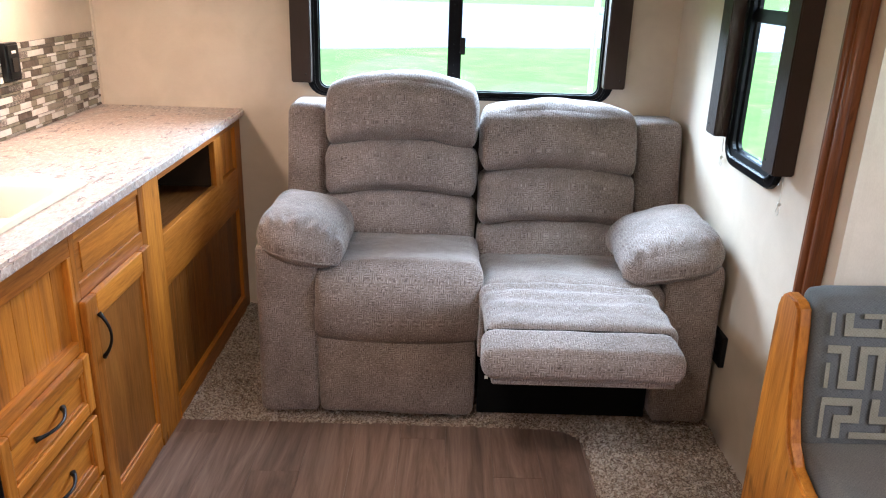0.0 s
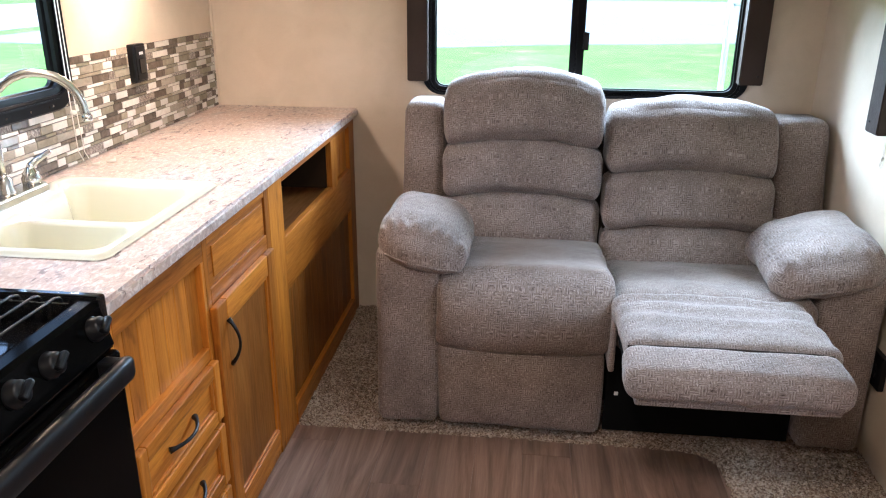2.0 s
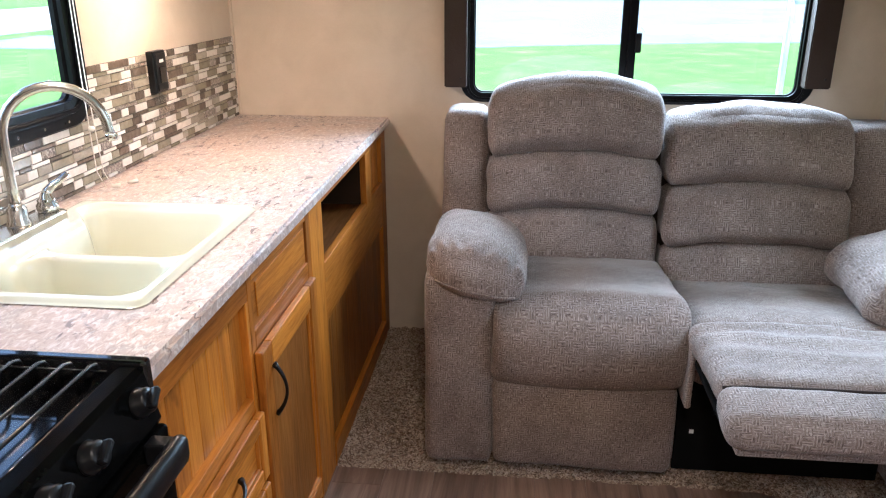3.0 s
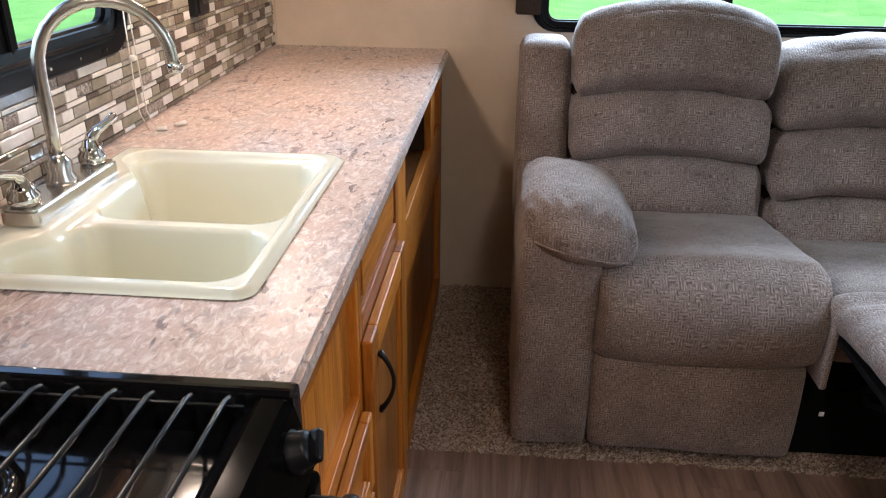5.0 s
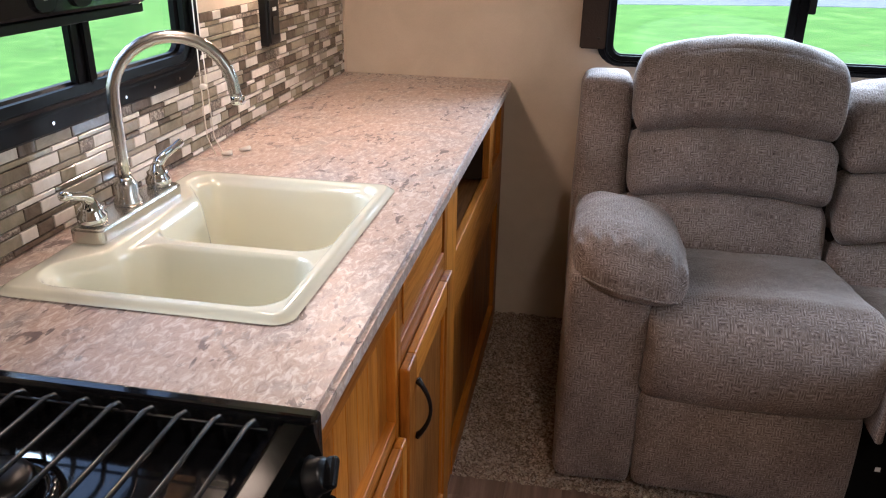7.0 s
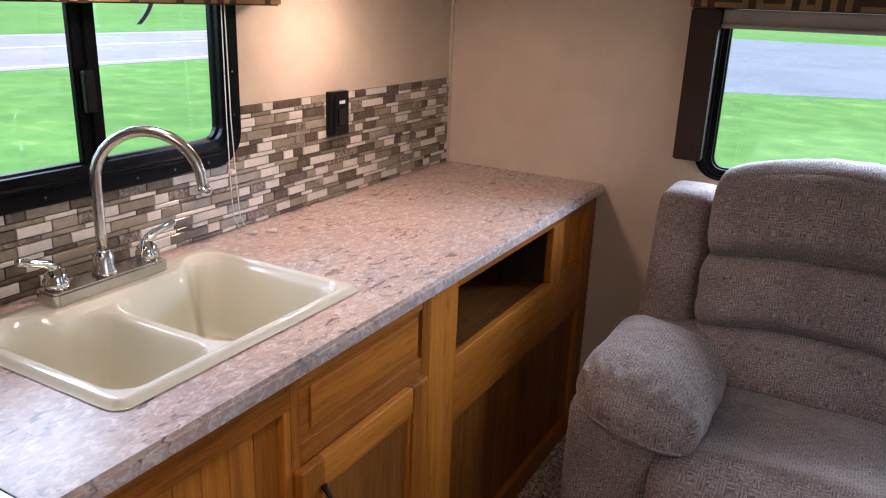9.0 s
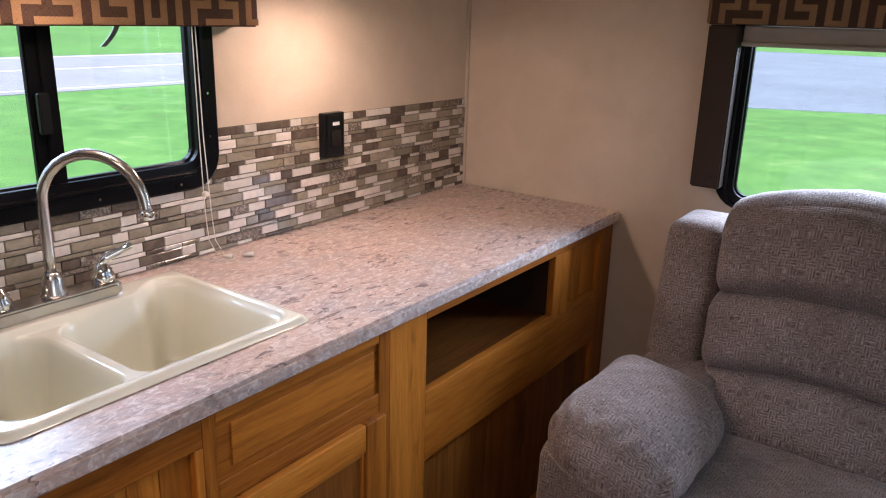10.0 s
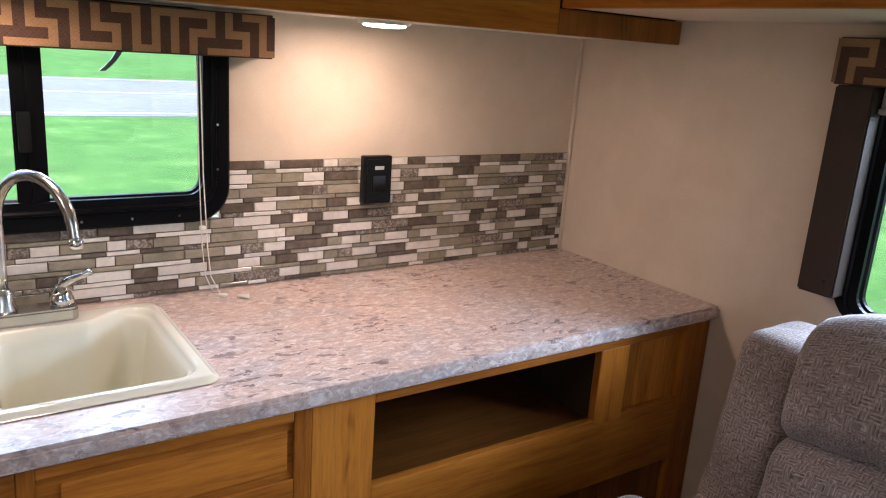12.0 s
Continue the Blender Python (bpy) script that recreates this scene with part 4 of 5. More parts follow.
sink = thing("kitchen_sink", (-1.27, 1.9, TOP), "cream acrylic double-bowl kitchen sink set in the counter", "sink")
part("basin", sink_mesh(), CREAM_SINK, sink, smooth=True)
for y, z in ((2.0, 0.7365), (1.74, 0.7515)):
    part("drain", lathe(-1.27, y, [(0.032, z), (0.033, z + 0.002), (0.024, z + 0.003), (0.02, z - 0.001)]), STEEL, sink, "steel drain ring", True)

FAX, FAY = -1.452, 1.902
tap = thing("faucet", (FAX, FAY, 0.923), "brushed nickel gooseneck faucet with two lever handles", "faucet")
part("deck_plate", prism(round_rect(FAX - 0.028, FAX + 0.032, FAY - 0.130, FAY + 0.128, 0.012, 4), lambda u, v, d: Vector((u, v, d)), 0.9225, 0.950, 0.004), STEEL, tap)
part("spout_base", lathe(FAX, FAY, [(0.024, 0.950), (0.024, 0.956), (0.019, 0.966), (0.020, 0.985), (0.014, 0.993), (0.0125, 0.997)]), STEEL, tap, smooth=True)
aim = Vector((0.165, 0.108, 0)).normalized()
neck = [Vector((FAX, FAY, z)) for z in (0.99, 1.03, 1.08, 1.125)]
for k in range(1, 15):
    a = math.pi * k / 14
    neck.append(Vector((FAX, FAY, 1.13 + 0.098 * math.sin(a))) + aim * 0.098 * (1 - math.cos(a)))
neck.append(neck[-1] + Vector((aim.x * 0.004, aim.y * 0.004, -0.010)))
part("gooseneck", tube(neck, 0.0105, 16), STEEL, tap, smooth=True)
tip = neck[-1]
part("aerator", lathe(tip.x, tip.y, [(0.0115, tip.z + 0.004), (0.0125, tip.z + 0.002), (0.0125, tip.z - 0.008), (0.0105, tip.z - 0.011)]), CHROME, tap, smooth=True)
for s in (-1, 1):
    y = FAY + s * 0.102
    h = part("handle_body", lathe(FAX, y, [(0.021, 0.950), (0.023, 0.956), (0.0235, 0.966), (0.019, 0.972), (0.020, 0.977), (0.014, 0.982), (0.011, 0.990), (0.005, 0.994)]), CHROME, tap, smooth=True)
    go = Vector((0.008, -0.074, 0)) if s < 0 else Vector((0.024, 0.056, 0))
    up = 0.026 if s < 0 else 0.025
    base = Vector((FAX, y, 0.984))
    line = [base, base + Vector((0, 0, 0.010)) + go * 0.08, base + Vector((0, 0, 0.012 + up * 0.3)) + go * 0.3,
            base + Vector((0, 0, 0.012 + up * 0.62)) + go * 0.65, base + Vector((0, 0, 0.012 + up * 0.95)) + go * 0.95, base + Vector((0, 0, 0.012 + up)) + go]
    part("lever", tube(line, [0.010, 0.0105, 0.0085, 0.007, 0.0078, 0.005], 12), CHROME, h, smooth=True)

# ---- outlets ----
outlet = thing("wall_outlet", (-1.535, 2.756, 1.10), "black plastic surface-mounted outlet box on the tiles", "outlet")
part("box", box(XL + 0.006, -1.521, 2.716, 2.797, 1.099, 1.222, 0.004, 3), BLACK_PLASTIC, outlet)
part("cover", box(-1.5205, -1.516, 2.724, 2.789, 1.106, 1.215, 0.002), BLACK_PLASTIC, outlet)
part("socket", box(-1.5158, -1.513, 2.738, 2.775, 1.128, 1.175, 0.002), ENAMEL, outlet)
part("label_mark", box(-1.5158, -1.5152, 2.744, 2.770, 1.188, 1.197, 0), WHITE_MARK, outlet, "small white printed mark")
outlet2 = thing("wall_outlet", (XR - 0.01, 2.515, 0.30), "black plastic outlet low on the cream wall", "outlet")
part("cover", box(XR - 0.020, XR - 0.0005, 2.450, 2.580, 0.262, 0.372, 0.004, 3), BLACK_PLASTIC, outlet2)
part("socket", box(XR - 0.0225, XR - 0.0203, 2.480, 2.550, 0.295, 0.340, 0.001), ENAMEL, outlet2)
# ---- stove ----
stove = thing("gas_stove", (-1.22, 1.13, 0), "black enamel gas stove with wire grates and knobs", "stove")
SY = 1.405
part("stove_body", box(-1.53, -0.958, 0.850, SY, 0.02, 0.870, 0.004), OVEN, stove)
part("cooktop", box(-1.53, -0.974, 0.872, SY - 0.022, 0.8705, 0.888, 0.006, 3), ENAMEL, stove)
part("side_rim", box(-1.53, -0.930, SY - 0.021, SY, 0.8705, 0.938, 0.006, 3), ENAMEL, stove)
part("side_rim", box(-1.53, -0.930, 0.850, 0.871, 0.8705, 0.938, 0.006, 3), ENAMEL, stove)
CON = [(-0.972, 0.8705), (-0.972, 0.922), (-0.966, 0.932), (-0.940, 0.932), (-0.931, 0.925), (-0.914, 0.856), (-0.918, 0.846), (-0.955, 0.846), (-0.955, 0.8705)]
part("control_panel", prism(CON, lambda u, v, d: Vector((u, d, v)), 0.872, SY - 0.0215, 0.003), OVEN, stove)
part("trim_line", tube([(-0.975, 0.90, 0.918), (-0.975, SY - 0.03, 0.918)], 0.007, 12), ENAMEL, stove, smooth=True)
part("maker_mark", join(box(-0.9235, -0.9225, 1.270, 1.272, 0.872, 0.884, 0), box(-0.9235, -0.9222, 1.276, 1.302, 0.8765, 0.8790, 0)), WHITE_MARK, stove, "small white printed bars")
tilt = Matrix.Rotation(radians(66), 3, "Y")
for y in (1.346, 1.222, 1.138, 1.02, 0.93):
    at = Vector((-0.927, y, 0.896))
    knob = lathe(0, 0, [(0.021, 0.0), (0.022, 0.006), (0.019, 0.009), (0.0175, 0.020), (0.015, 0.023), (0.004, 0.024)], 22)
    for v in knob.verts:
        v.co = tilt @ v.co + at
    k = part("knob", knob, BLACK_PLASTIC, stove, smooth=True)
    grip = box(-0.0055, 0.0055, -0.017, 0.017, 0.020, 0.034, 0.004)
    for v in grip.verts:
        v.co = tilt @ (Matrix.Rotation(radians(25), 3, "Z") @ v.co) + at
    part("grip", grip, BLACK_PLASTIC, k, smooth=False)
    dot = box(-0.0035, 0.0035, -0.0012, 0.0012, 0.0, 0.0008, 0)
    for v in dot.verts:
        v.co = tilt @ (v.co + Vector((-0.032, 0.004, 0.0005))) + at
    part("dial_mark", dot, WHITE_MARK, stove)
red = box(-0.002, 0.002, -0.0035, 0.0035, 0.0, 0.001, 0)
for v in red.verts:
    v.co = tilt @ (v.co + Vector((0.0, 0.0, 0.0008))) + Vector((-0.925, 1.284, 0.890))
part("dial_mark", red, RED_MARK, stove, "red printed mark")
part("oven_door", box(-0.957, -0.913, 0.862, SY - 0.008, 0.13, 0.838, 0.008, 3), OVEN, stove)
part("bottom_drawer", box(-0.957, -0.916, 0.862, SY - 0.008, 0.02, 0.122, 0.006), OVEN, stove)
bar = part("oven_handle", pillow(-0.884, -0.858, 0.88, 1.350, 0.812, 0.856, 0.013, n=8, wrinkle=0), BLACK_PLASTIC, stove, smooth=True)
for y in (0.90, 1.332):
    part("handle_bracket", box(-0.9125, -0.878, y - 0.014, y + 0.014, 0.818, 0.850, 0.004), BLACK_PLASTIC, bar)


def grate(x0, x1, y0, y1, n):
    g = part("grate", tube([(x0 - 0.012, y1 - 0.006, 0.930), (x1 + 0.012, y1 - 0.006, 0.930)], 0.0018, 8), GRATE, stove, "black bent wire grate", True)
    part("cross_wire", tube([(x0 - 0.012, y0 + 0.006, 0.930), (x1 + 0.012, y0 + 0.006, 0.930)], 0.0018, 8), GRATE, g, smooth=True)
    for k in range(n):
        x = x0 + (x1 - x0) * k / (n - 1)
        pts = [(x, y0, 0.888), (x, y0 + 0.002, 0.930), (x, y0 + 0.010, 0.942), (x, y0 + 0.022, 0.946), (x, (y0 + y1) / 2, 0.946),
               (x, y1 - 0.022, 0.946), (x, y1 - 0.010, 0.942), (x, y1 - 0.002, 0.930), (x, y1, 0.888)]
        part("wire", tube(pts, 0.0029, 8), GRATE, g, smooth=True)


grate(-1.472, -0.988, 0.885, 1.374, 14)
for bx, by in ((-1.21, 1.262), (-1.12, 0.99), (-1.36, 1.0)):
    b = part("burner_base", lathe(bx, by, [(0.062, 0.888), (0.060, 0.893), (0.040, 0.897), (0.040, 0.892)]), ENAMEL, stove, smooth=True)
    part("burner_head", lathe(bx, by, [(0.036, 0.893), (0.038, 0.910), (0.034, 0.916), (0.016, 0.919), (0.002, 0.919)]), IRON, b, "dark iron burner head", True)

# ---- reclining loveseat ----
sofa = thing("loveseat", (0.08, 2.9, 0.016), "taupe woven reclining loveseat with one footrest extended", "loveseat")


def bulge(p, x0, x1):
    h = (x1 - x0) / 2
    return max(0.0, 1 - ((p.x - (x0 + x1) / 2) / h) ** 2)


def back_tiers(x0, x1, foot_y, foot_z, lean, tiers, arch, head):
    for k, (z0, z1, out, r) in enumerate(tiers):
        top = k == len(tiers) - 1

        def shape(p, z0=z0, z1=z1, top=top):
            f = (p.z - z0) / (z1 - z0)
            b = bulge(p, x0, x1)
            z = p.z + arch * (b - 0.6) + (head * b * max(0.0, f) if top else 0.0)
            y = p.y + lean * (p.z - foot_z)
            if top and f < 0.4:
                for t, deep in ((0.31, 0.020), (0.70, 0.017), (0.93, 0.014)):
                    y += deep * math.exp(-((p.x - x0 - t * (x1 - x0)) / 0.011) ** 2) * (1 - f / 0.4)
            return Vector((p.x, y, z))

        part("back_cushion", pillow(x0, x1, foot_y - out, foot_y + 0.17, z0, z1, r, (0.004, 0.014, 0.004), 37, shape, 0.009, 8.0, 0.034), FABRIC, sofa, smooth=True)


back_tiers(-0.545, 0.048, 3.0, 0.5, 0.22, [(0.470, 0.672, 0.000, 0.050), (0.668, 0.860, 0.020, 0.052), (0.856, 1.082, 0.044, 0.075)], 0.036, 0.02)
back_tiers(0.056, 0.668, 2.945, 0.44, 0.36, [(0.405, 0.580, 0.000, 0.050), (0.576, 0.772, 0.020, 0.052), (0.768, 1.000, 0.044, 0.075)], 0.030, 0.01)


def core_left(p):
    return Vector((p.x, p.y + 0.22 * (p.z - 0.5), p.z))


def core_right(p):
    return Vector((p.x, p.y + 0.36 * (p.z - 0.44), p.z))


# The cores fill the gaps; their dark colour paints in the crease shade.
part("back_core", pillow(0.020, 0.090, 3.10, 3.24, 0.45, 0.90, 0.02, n=5, warp=core_left), CREASE_SHADE, sofa, smooth=True)
part("back_core", pillow(-0.535, 0.040, 3.06, 3.20, 0.42, 1.00, 0.03, n=6, warp=core_left), CREASE_SHADE, sofa, smooth=True)
part("back_core", pillow(0.064, 0.660, 3.01, 3.14, 0.38, 0.92, 0.03, n=6, warp=core_right), CREASE_SHADE, sofa, smooth=True)


def wing_lean(p):
    return Vector((p.x, p.y + 0.20 * (p.z - 0.5), p.z))


part("back_wing", pillow(-0.700, -0.545, 3.06, 3.26, 0.30, 0.985, 0.035, (0.006, 0.012, 0.004), 13, wing_lean, 0.004), FABRIC, sofa, smooth=True)
part("back_wing", pillow(0.668, 0.852, 3.05, 3.25, 0.30, 0.955, 0.035, (0.006, 0.012, 0.004), 13, wing_lean, 0.004), FABRIC, sofa, smooth=True)
part("back_shell", box(-0.66, 0.82, 3.20, 3.33, 0.05, 0.86, 0.02), FABRIC, sofa)


def left_seat(p):
    b = bulge(p, -0.49, 0.055)
    u = max(-1.0, min(1.0, (p.z - 0.456) / 0.119))
    y = p.y
    if y < 2.57:
        y = 2.57 - (2.57 - y) * (1 - 0.72 * max(0.0, u) ** 2.2 - 0.22 * max(0.0, -u) ** 3)
    drop = 0.13 * max(0.0, p.y - 2.56) if p.z > 0.44 else 0.0
    sag = -0.020 * b if p.z < 0.42 and p.y < 2.6 else 0.0
    return Vector((p.x, y, p.z - drop + sag))


part("seat_cushion", pillow(-0.492, 0.056, 2.418, 3.02, 0.322, 0.575, 0.034, (0.002, 0.016, 0.014), 25, left_seat, 0.006, 7.0), FABRIC, sofa, smooth=True)
part("front_panel", pillow(-0.488, 0.044, 2.452, 2.60, 0.040, 0.336, 0.030, (0, 0.016, 0), 13, None, 0.005, 7.0), FABRIC, sofa, smooth=True)


def right_seat(p):
    drop = 0.17 * max(0.0, p.y - 2.52) if p.z > 0.40 else 0.0
    return Vector((p.x, p.y, p.z - drop))


part("seat_cushion", pillow(0.058, 0.660, 2.44, 3.0, 0.34, 0.540, 0.05, (0, 0.0, 0.012), 17, right_seat, 0.006, 7.0), FABRIC, sofa, smooth=True)


def leg_rest(p):
    f = (p.y - 2.10) / 0.40
    gather = 0.010 * math.sin(p.y * 62 + 3 * noise.noise(p * 7)) * max(0, f) if p.z > 0.48 else 0.0
    return Vector((0.32 + (p.x - 0.32) * (0.955 + 0.045 * f), p.y, p.z + 0.030 * max(0.0, 1 - f) ** 3 + 0.012 * math.sin(math.pi * max(0, min(1, f))) + gather))


part("leg_rest", pillow(0.042, 0.612, 2.100, 2.50, 0.440, 0.530, 0.040, (0, 0, 0.010), 23, leg_rest, 0.005, 8.0), FABRIC, sofa, smooth=True)


def foot_pad(p):
    return Vector((p.x, p.y, p.z + 0.10 * (p.y - 2.03)))


part("foot_pad", pillow(0.035, 0.572, 1.950, 2.098, 0.470, 0.556, 0.034, (0.004, 0.006, 0.006), 17, foot_pad, 0.005, 8.0), FABRIC, sofa, smooth=True)
# A thin dark tube draws the shade of the fold.
part("seam", tube([(0.050, 2.096, 0.546), (0.10, 2.096, 0.550), (0.30, 2.095, 0.552), (0.51, 2.096, 0.550), (0.560, 2.096, 0.546)], 0.004, 6), CREASE_SHADE, sofa, "dark line for the shade between the footrest pads", True)
part("foot_board", box(0.06, 0.555, 1.972, 2.10, 0.445, 0.478, 0.008), FABRIC, sofa)
part("leg_board", box(0.06, 0.59, 2.125, 2.50, 0.435, 0.450, 0.004), FABRIC_DARK, sofa)
part("side_flap", pillow(0.044, 0.064, 2.40, 2.56, 0.30, 0.50, 0.009, n=7), FABRIC, sofa, smooth=True)
for x in (0.15, 0.51):
    m = part("recline_link", tube([(x, 2.66, 0.20), (x, 2.34, 0.42)], 0.011, 8), BLACK_STEEL, sofa, "black steel recliner link")
    part("link_arm", tube([(x + 0.02, 2.62, 0.36), (x + 0.02, 2.40, 0.27), (x + 0.02, 2.08, 0.435)], 0.010, 8), BLACK_STEEL, m)
    part("link_arm", tube([(x + 0.01, 2.58, 0.18), (x + 0.01, 2.24, 0.43)], 0.009, 8), BLACK_STEEL, m)
    part("floor_rail", box(x - 0.02, x + 0.03, 2.56, 3.10, 0.017, 0.06, 0.003), BLACK_STEEL, m)
part("tie_bar", tube([(0.15, 2.58, 0.19), (0.51, 2.58, 0.19)], 0.012, 8), BLACK_STEEL, sofa, "black steel tie bar")
part("paper_tag", box(0.074, 0.086, 2.428, 2.4295, 0.208, 0.220, 0), WHITE_MARK, sofa, "small white paper tag")
# Added black sheet that stands for the deep shade under the footrest.
part("dust_cover", box(0.058, 0.648, 2.520, 2.530, 0.022, 0.400, 0.002), FABRIC_DARK, sofa, "black sheet for the shade under the footrest")
part("base_frame", box(0.050, 0.650, 2.66, 3.18, 0.05, 0.335, 0.004), FABRIC_DARK, sofa)
part("base_frame", box(-0.48, 0.040, 2.61, 3.18, 0.05, 0.35, 0.004), FABRIC_DARK, sofa)
for x0, x1, top in ((-0.692, -0.482, 0.640), (0.652, 0.848, 0.610)):
    def arm_shape(p, x0=x0, x1=x1):
        return Vector((p.x, p.y + (0.02 * (p.z - 0.3) if p.y < 2.7 else 0), p.z))
    part("arm_panel", pillow(x0, x1, 2.470, 3.22, 0.030, top, 0.030, (0.006, 0.010, 0), 13, arm_shape, 0.005, 7.0), FABRIC, sofa, smooth=True)
    for y in (2.56, 3.14):
        part("foot", lathe((x0 + x1) / 2, y, [(0.022, 0.016), (0.025, 0.034)], 12), BLACK_PLASTIC, sofa)


def arm_pad(x0, x1, inner, dip, low):
    """A stuffed loaf of an arm pad that sinks towards the seat and rolls over at its front."""
    def shape(p):
        f = max(0.0, (2.62 - p.y) / 0.17)
        side = (p.x - x0) / (x1 - x0) if inner > 0 else (x1 - p.x) / (x1 - x0)
        side = max(0.0, min(1.0, side))
        crown = 0.014 * math.sin(math.pi * side) if p.z > 0.69 else 0.0
        z = p.z + crown - 0.026 * f * f - dip * side ** 1.7
        pleat = 0.0
        if p.z > 0.66:
            pleat = 0.007 * math.sin(p.x * 135 + 5 * noise.noise(p * 9)) * math.exp(-((p.y - 2.497) / 0.032) ** 2)
        return Vector((p.x, p.y + 0.035 * (2 * side - 1) ** 2 * min(1.0, f), z + pleat - low))
    pad = part("arm_pad", pillow(x0, x1, 2.448, 2.87, 0.634, 0.750, 0.054, (0.004, 0.010, 0.012), 39, shape, 0.008, 8.0, 0.066), FABRIC, sofa, smooth=True)
    edge = []
    for k in range(25):
        f = 0.10 + 0.80 * k / 24
        edge.append(shape(Vector((x0 + (x1 - x0) * f, 2.4455 + 0.035 * abs(2 * f - 1) ** 5 - 0.006 * (1 - (2 * f - 1) ** 2), 0.676))))
    part("piping", tube(edge, 0.0032, 6), FABRIC, pad, smooth=True)
    return pad


arm_pad(-0.684, -0.404, 1, 0.055, 0.022)
arm_pad(0.522, 0.846, -1, 0.066, 0.040)

# ---- outside ----
GZ = -0.8
solid("ground", box(-400, 400, -400, 400, GZ - 0.2, GZ, 0), GRASS, "mown green lawn around the parked trailer", "lawn", kind="structure")
solid("road", box(-35.0, -20.6, -300, 300, GZ, GZ + 0.02, 0), ROADWAY, "pale grey two-lane road beyond the lawn", "road", kind="structure")
for x in (-27.8, -21.3, -34.3):
    solid("road_line", box(x - 0.06, x + 0.06, -300, 300, GZ + 0.02, GZ + 0.026, 0), WHITE_MARK, "faded white painted road line", "road line", kind="structure")
LOT = [(-19, 70), (-19, 34), (-9.5, 33), (-9.2, 30.5), (-19, 29), (-19, 24.0), (-6, 23.6), (0, 26.4), (6, 28.0), (40, 31), (40, 70)]
solid("parking_lot", prism(LOT, lambda u, v, d: Vector((u, v, d)), GZ, GZ + 0.02), ASPHALT, "blue-grey weathered asphalt lot behind the trailer", "pavement", kind="structure")
solid("concrete_pad", prism([(4.2, 32.0), (14, 33.2), (13, 38), (4.6, 36)], lambda u, v, d: Vector((u, v, d)), GZ + 0.02, GZ + 0.05), CONCRETE, "pale concrete pad on the asphalt lot", "pavement", kind="structure")
PIPE = plain("grey_pipe_plastic", (0.16, 0.19, 0.21), 0.5)
pipe = thing("lawn_pipe", (-10.9, 6.75, GZ), "short grey-white pipe with a cap standing in the lawn", "pipe")
part("pipe", lathe(-10.9, 6.75, [(0.055, GZ), (0.055, GZ + 0.28)], 16), PIPE, pipe, smooth=True)
part("cap", lathe(-10.9, 6.75, [(0.072, GZ + 0.27), (0.075, GZ + 0.33), (0.06, GZ + 0.355), (0.01, GZ + 0.36)], 16), PIPE, pipe, smooth=True)
ladder = thing("rear_ladder", (0.72, 3.62, -0.3), "white-painted tubular ladder on the trailer's back", "ladder")
for x in (0.56, 0.90):
    part("rail", tube([(x, 3.62, -0.3), (x, 3.62, 1.9)], 0.012, 10), ALU, ladder, smooth=True)
for z in (0.0, 0.32, 0.64, 0.96, 1.34, 1.66):
    part("rung", tube([(0.56, 3.62, z), (0.90, 3.62, z)], 0.011, 10), ALU, ladder, smooth=True)
for x in (0.56, 0.90):
    part("bracket", box(x - 0.012, x + 0.012, YB + 0.05, 3.62, 1.585, 1.605, 0.002), ALU, ladder)

# ---- floor planks ----
PW, PL = 0.152, 1.22
plank_mesh = {}


def plank(x, y0, y1):
    key = round(y1 - y0, 3)
    if key not in plank_mesh:
        bm = box(-PW / 2 + 0.0003, PW / 2 - 0.0003, -key / 2 + 0.0003, key / 2 - 0.0003, -0.0058, 0.0, 0.0006, 1)
        me = bpy.data.meshes.new("plank")
        bm.to_mesh(me)
        bm.free()
        me.materials.append(VINYL)
        plank_mesh[key] = me
    ob = new("plank", plank_mesh[key])
    ob.parent = floor
    ob.location = Vector((x, (y0 + y1) / 2, 0.0)) - WHERE["floor"]


for i in range(21):
    x = XL + PW * (i + 0.5) - 0.02
    y = -2.0 - (0.1, 0.7, 0.35, 0.95, 0.5)[i % 5]
    while y < 2.52:
        y1 = min(y + PL, 2.52)
        if y1 - y > 0.05 and y1 > -1.99:
            plank(x, max(y, -1.995), y1)
        y = y1

# ---- mosaic backsplash ----
splash = thing("backsplash", (XL, 2.5, TOP), "strip mosaic backsplash of marble, glass and brown stone", "backsplash", kind="structure")
part("grout_bed", join(box(XL + 0.0005, XL + 0.003, 2.36, 3.428, TOP + 0.001, 1.214, 0), box(XL + 0.0005, XL + 0.003, 1.412, 2.36, TOP + 0.001, 1.082, 0)), GROUT, splash)
KINDS = {
    "marble": stone_tile("white_marble_tile", [(0.3, (0.62, 0.57, 0.50)), (0.6, (0.76, 0.71, 0.65))], 0.25, 25),
    "taupe": stone_tile("taupe_stone_tile", [(0.3, (0.24, 0.20, 0.145)), (0.6, (0.36, 0.31, 0.235))], 0.35, 60, (1, 0.35, 1)),
    "brown": stone_tile("brown_glass_tile", [(0.3, (0.085, 0.062, 0.046)), (0.65, (0.17, 0.135, 0.105))], 0.08, 30),
    "olive": stone_tile("olive_glass_tile", [(0.3, (0.22, 0.19, 0.135)), (0.65, (0.33, 0.29, 0.215))], 0.10, 30),
    "pebble": stone_tile("veined_brown_tile", [(0.35, (0.06, 0.042, 0.032)), (0.5, (0.20, 0.155, 0.12)), (0.62, (0.42, 0.37, 0.31))], 0.3, 120, (1, 1, 1), 0.6),
}
NAMES = ("marble", "marble", "marble", "marble", "marble", "taupe", "brown", "brown", "olive", "olive", "pebble")
tile_mesh = {}


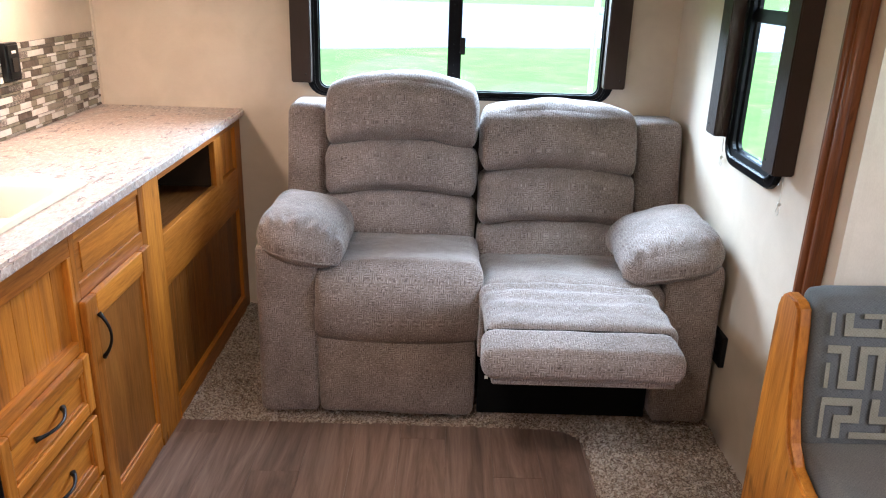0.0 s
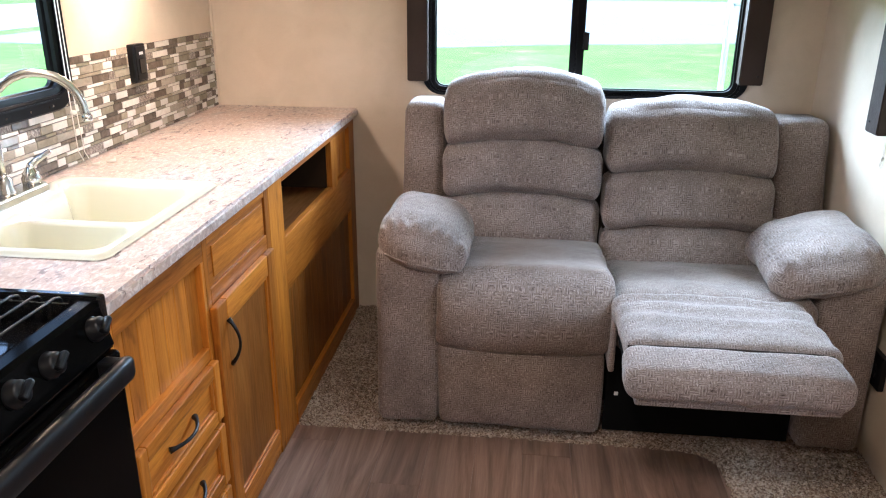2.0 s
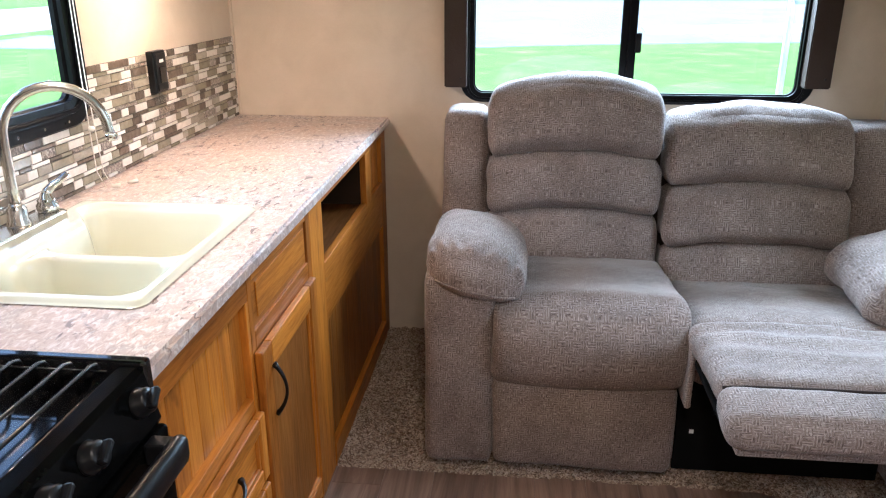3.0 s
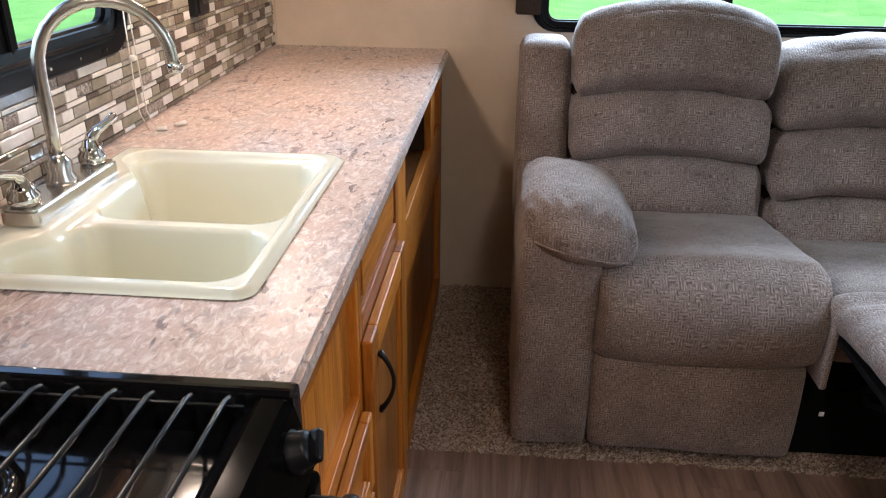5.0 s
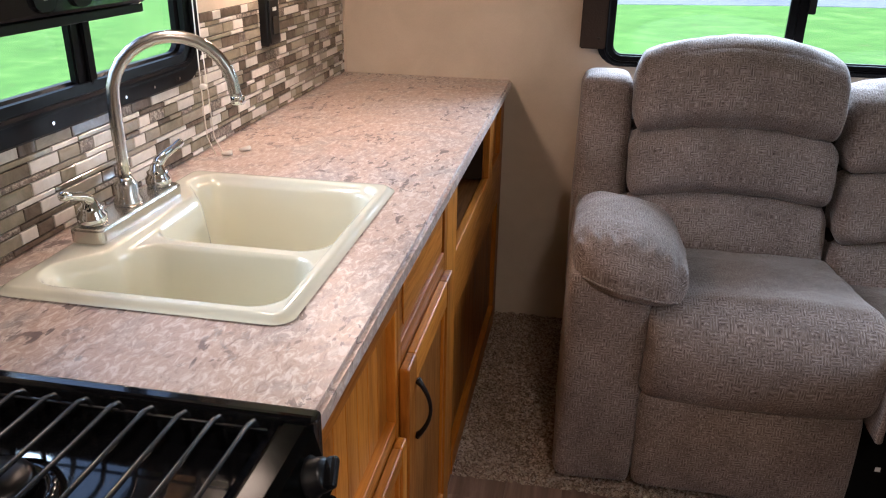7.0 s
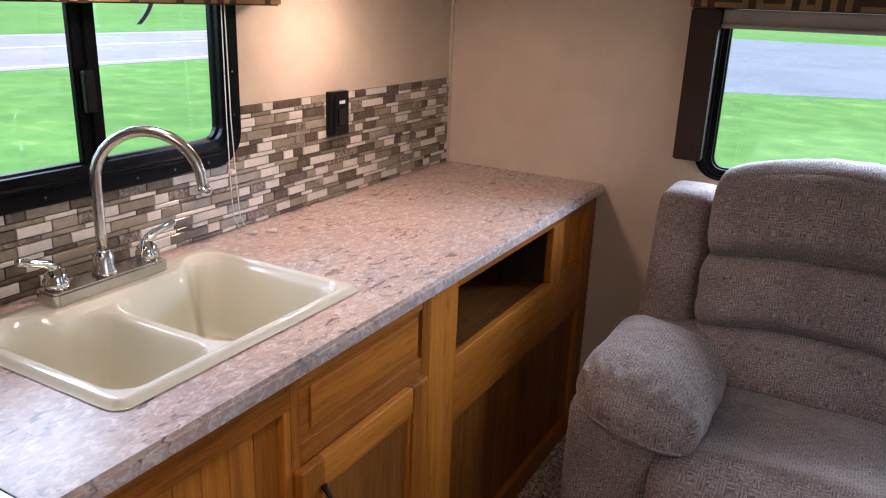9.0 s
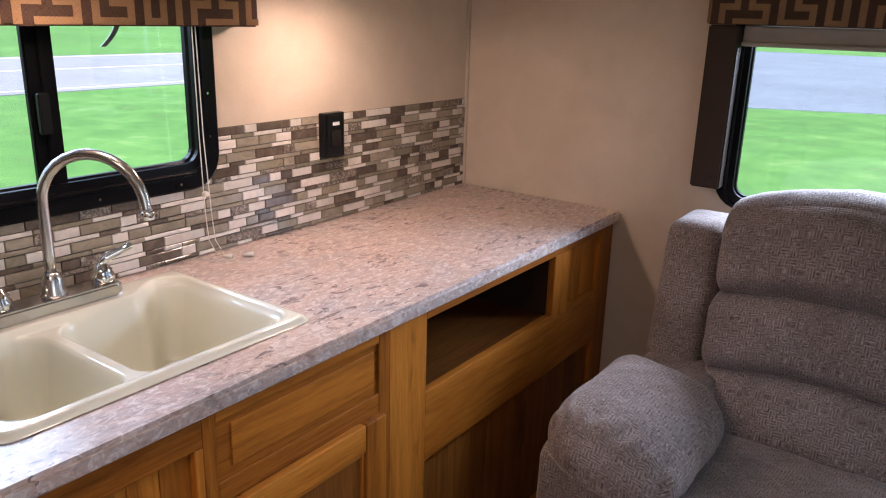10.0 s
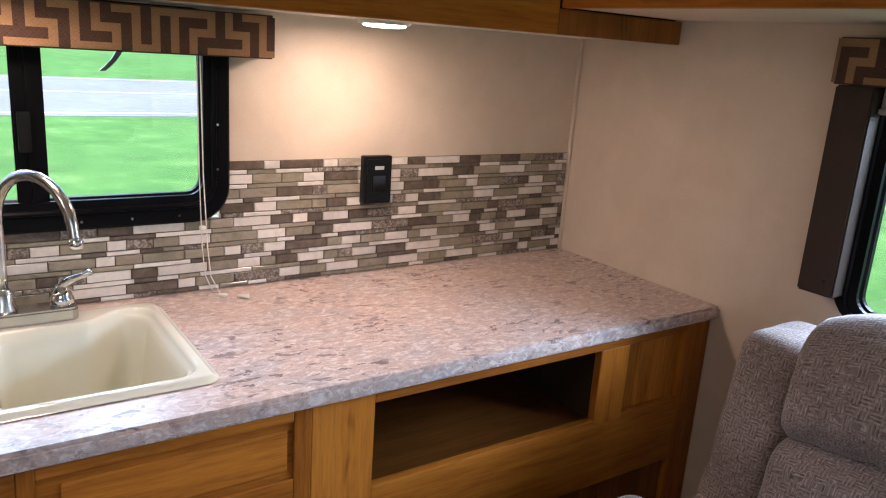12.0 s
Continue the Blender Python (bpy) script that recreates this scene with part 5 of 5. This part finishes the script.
def tile_data(kind, length, tall):
    key = (kind, length, tall)
    if key not in tile_mesh:
        a, b, c = length / 2, tall / 2, 0.0011
        outer = [(-a, -b), (a, -b), (a, b), (-a, b)]
        inner = [(-a + c, -b + c), (a - c, -b + c), (a - c, b - c), (-a + c, b - c)]
        verts = [(0.0, u, v) for u, v in outer] + [(0.0035, u, v) for u, v in outer] + [(0.0046, u, v) for u, v in inner]
        faces = [(8, 9, 10, 11)] + [(k, (k + 1) % 4, (k + 1) % 4 + 4, k + 4) for k in range(4)] + [(k + 4, (k + 1) % 4 + 4, (k + 1) % 4 + 8, k + 8) for k in range(4)]
        me = bpy.data.meshes.new("tile")
        me.from_pydata(verts, [], faces)
        me.materials.append(KINDS[kind])
        tile_mesh[key] = me
    return tile_mesh[key]


rng = random.Random(11)
J = 0.0022
rows, z, thick = [], TOP + 0.0025, False
while z < 1.212:
    tall = 0.0205 if thick else 0.0088
    tall = min(tall, 1.2135 - z)
    if tall > 0.004:
        rows.append((z, tall, thick))
    z += tall + J
    thick = not thick
spots = []
for z, tall, thick in rows:
    spans = [(1.414, 3.427)] if z + tall < 1.084 else [(1.414, 1.59), (2.355, 3.427)]
    for s0, s1 in spans:
        y, last = s1 - 0.0, None
        first = True
        while y > s0 + 0.012:
            length = rng.choice((0.040, 0.056, 0.072, 0.092, 0.112) if thick else (0.048, 0.070, 0.095, 0.125))
            if first:
                length = rng.choice((0.018, 0.034, 0.048))
                first = False
            if y - length < s0:
                length = round(y - s0, 3)
            kind = rng.choice(NAMES)
            while kind == last:
                kind = rng.choice(NAMES)
            last = kind
            if length > 0.006:
                spots.append((y - length / 2, z + tall / 2, length - J, round(tall, 4), kind, rng.uniform(-0.0003, 0.0004)))
            y -= length
near = sorted(spots, key=lambda q: -q[0])
for y, zc, length, tall, kind, out in near[:300]:
    ob = new("tile", tile_data(kind, round(length, 4), tall))
    ob.parent = splash
    ob.location = Vector((XL + 0.003 + out, y, zc)) - WHERE["backsplash"]
by_kind = {}
for q in near[300:]:
    by_kind.setdefault(q[4], []).append(q)
for kind, group in by_kind.items():
    verts, faces = [], []
    for y, zc, length, tall, k, out in group:
        src = tile_data(kind, round(length, 4), tall)
        base = len(verts)
        verts += [(XL + 0.003 + out + v.co.x, y + v.co.y, zc + v.co.z) for v in src.vertices]
        faces += [[base + i for i in p.vertices] for p in src.polygons]
    me = bpy.data.meshes.new("tiles")
    me.from_pydata([Vector(v) - WHERE["backsplash"] for v in verts], [], faces)
    me.materials.append(KINDS[kind])
    ob = new("tiles", me)
    ob.parent = splash
    tagged(ob, kind="stuff")
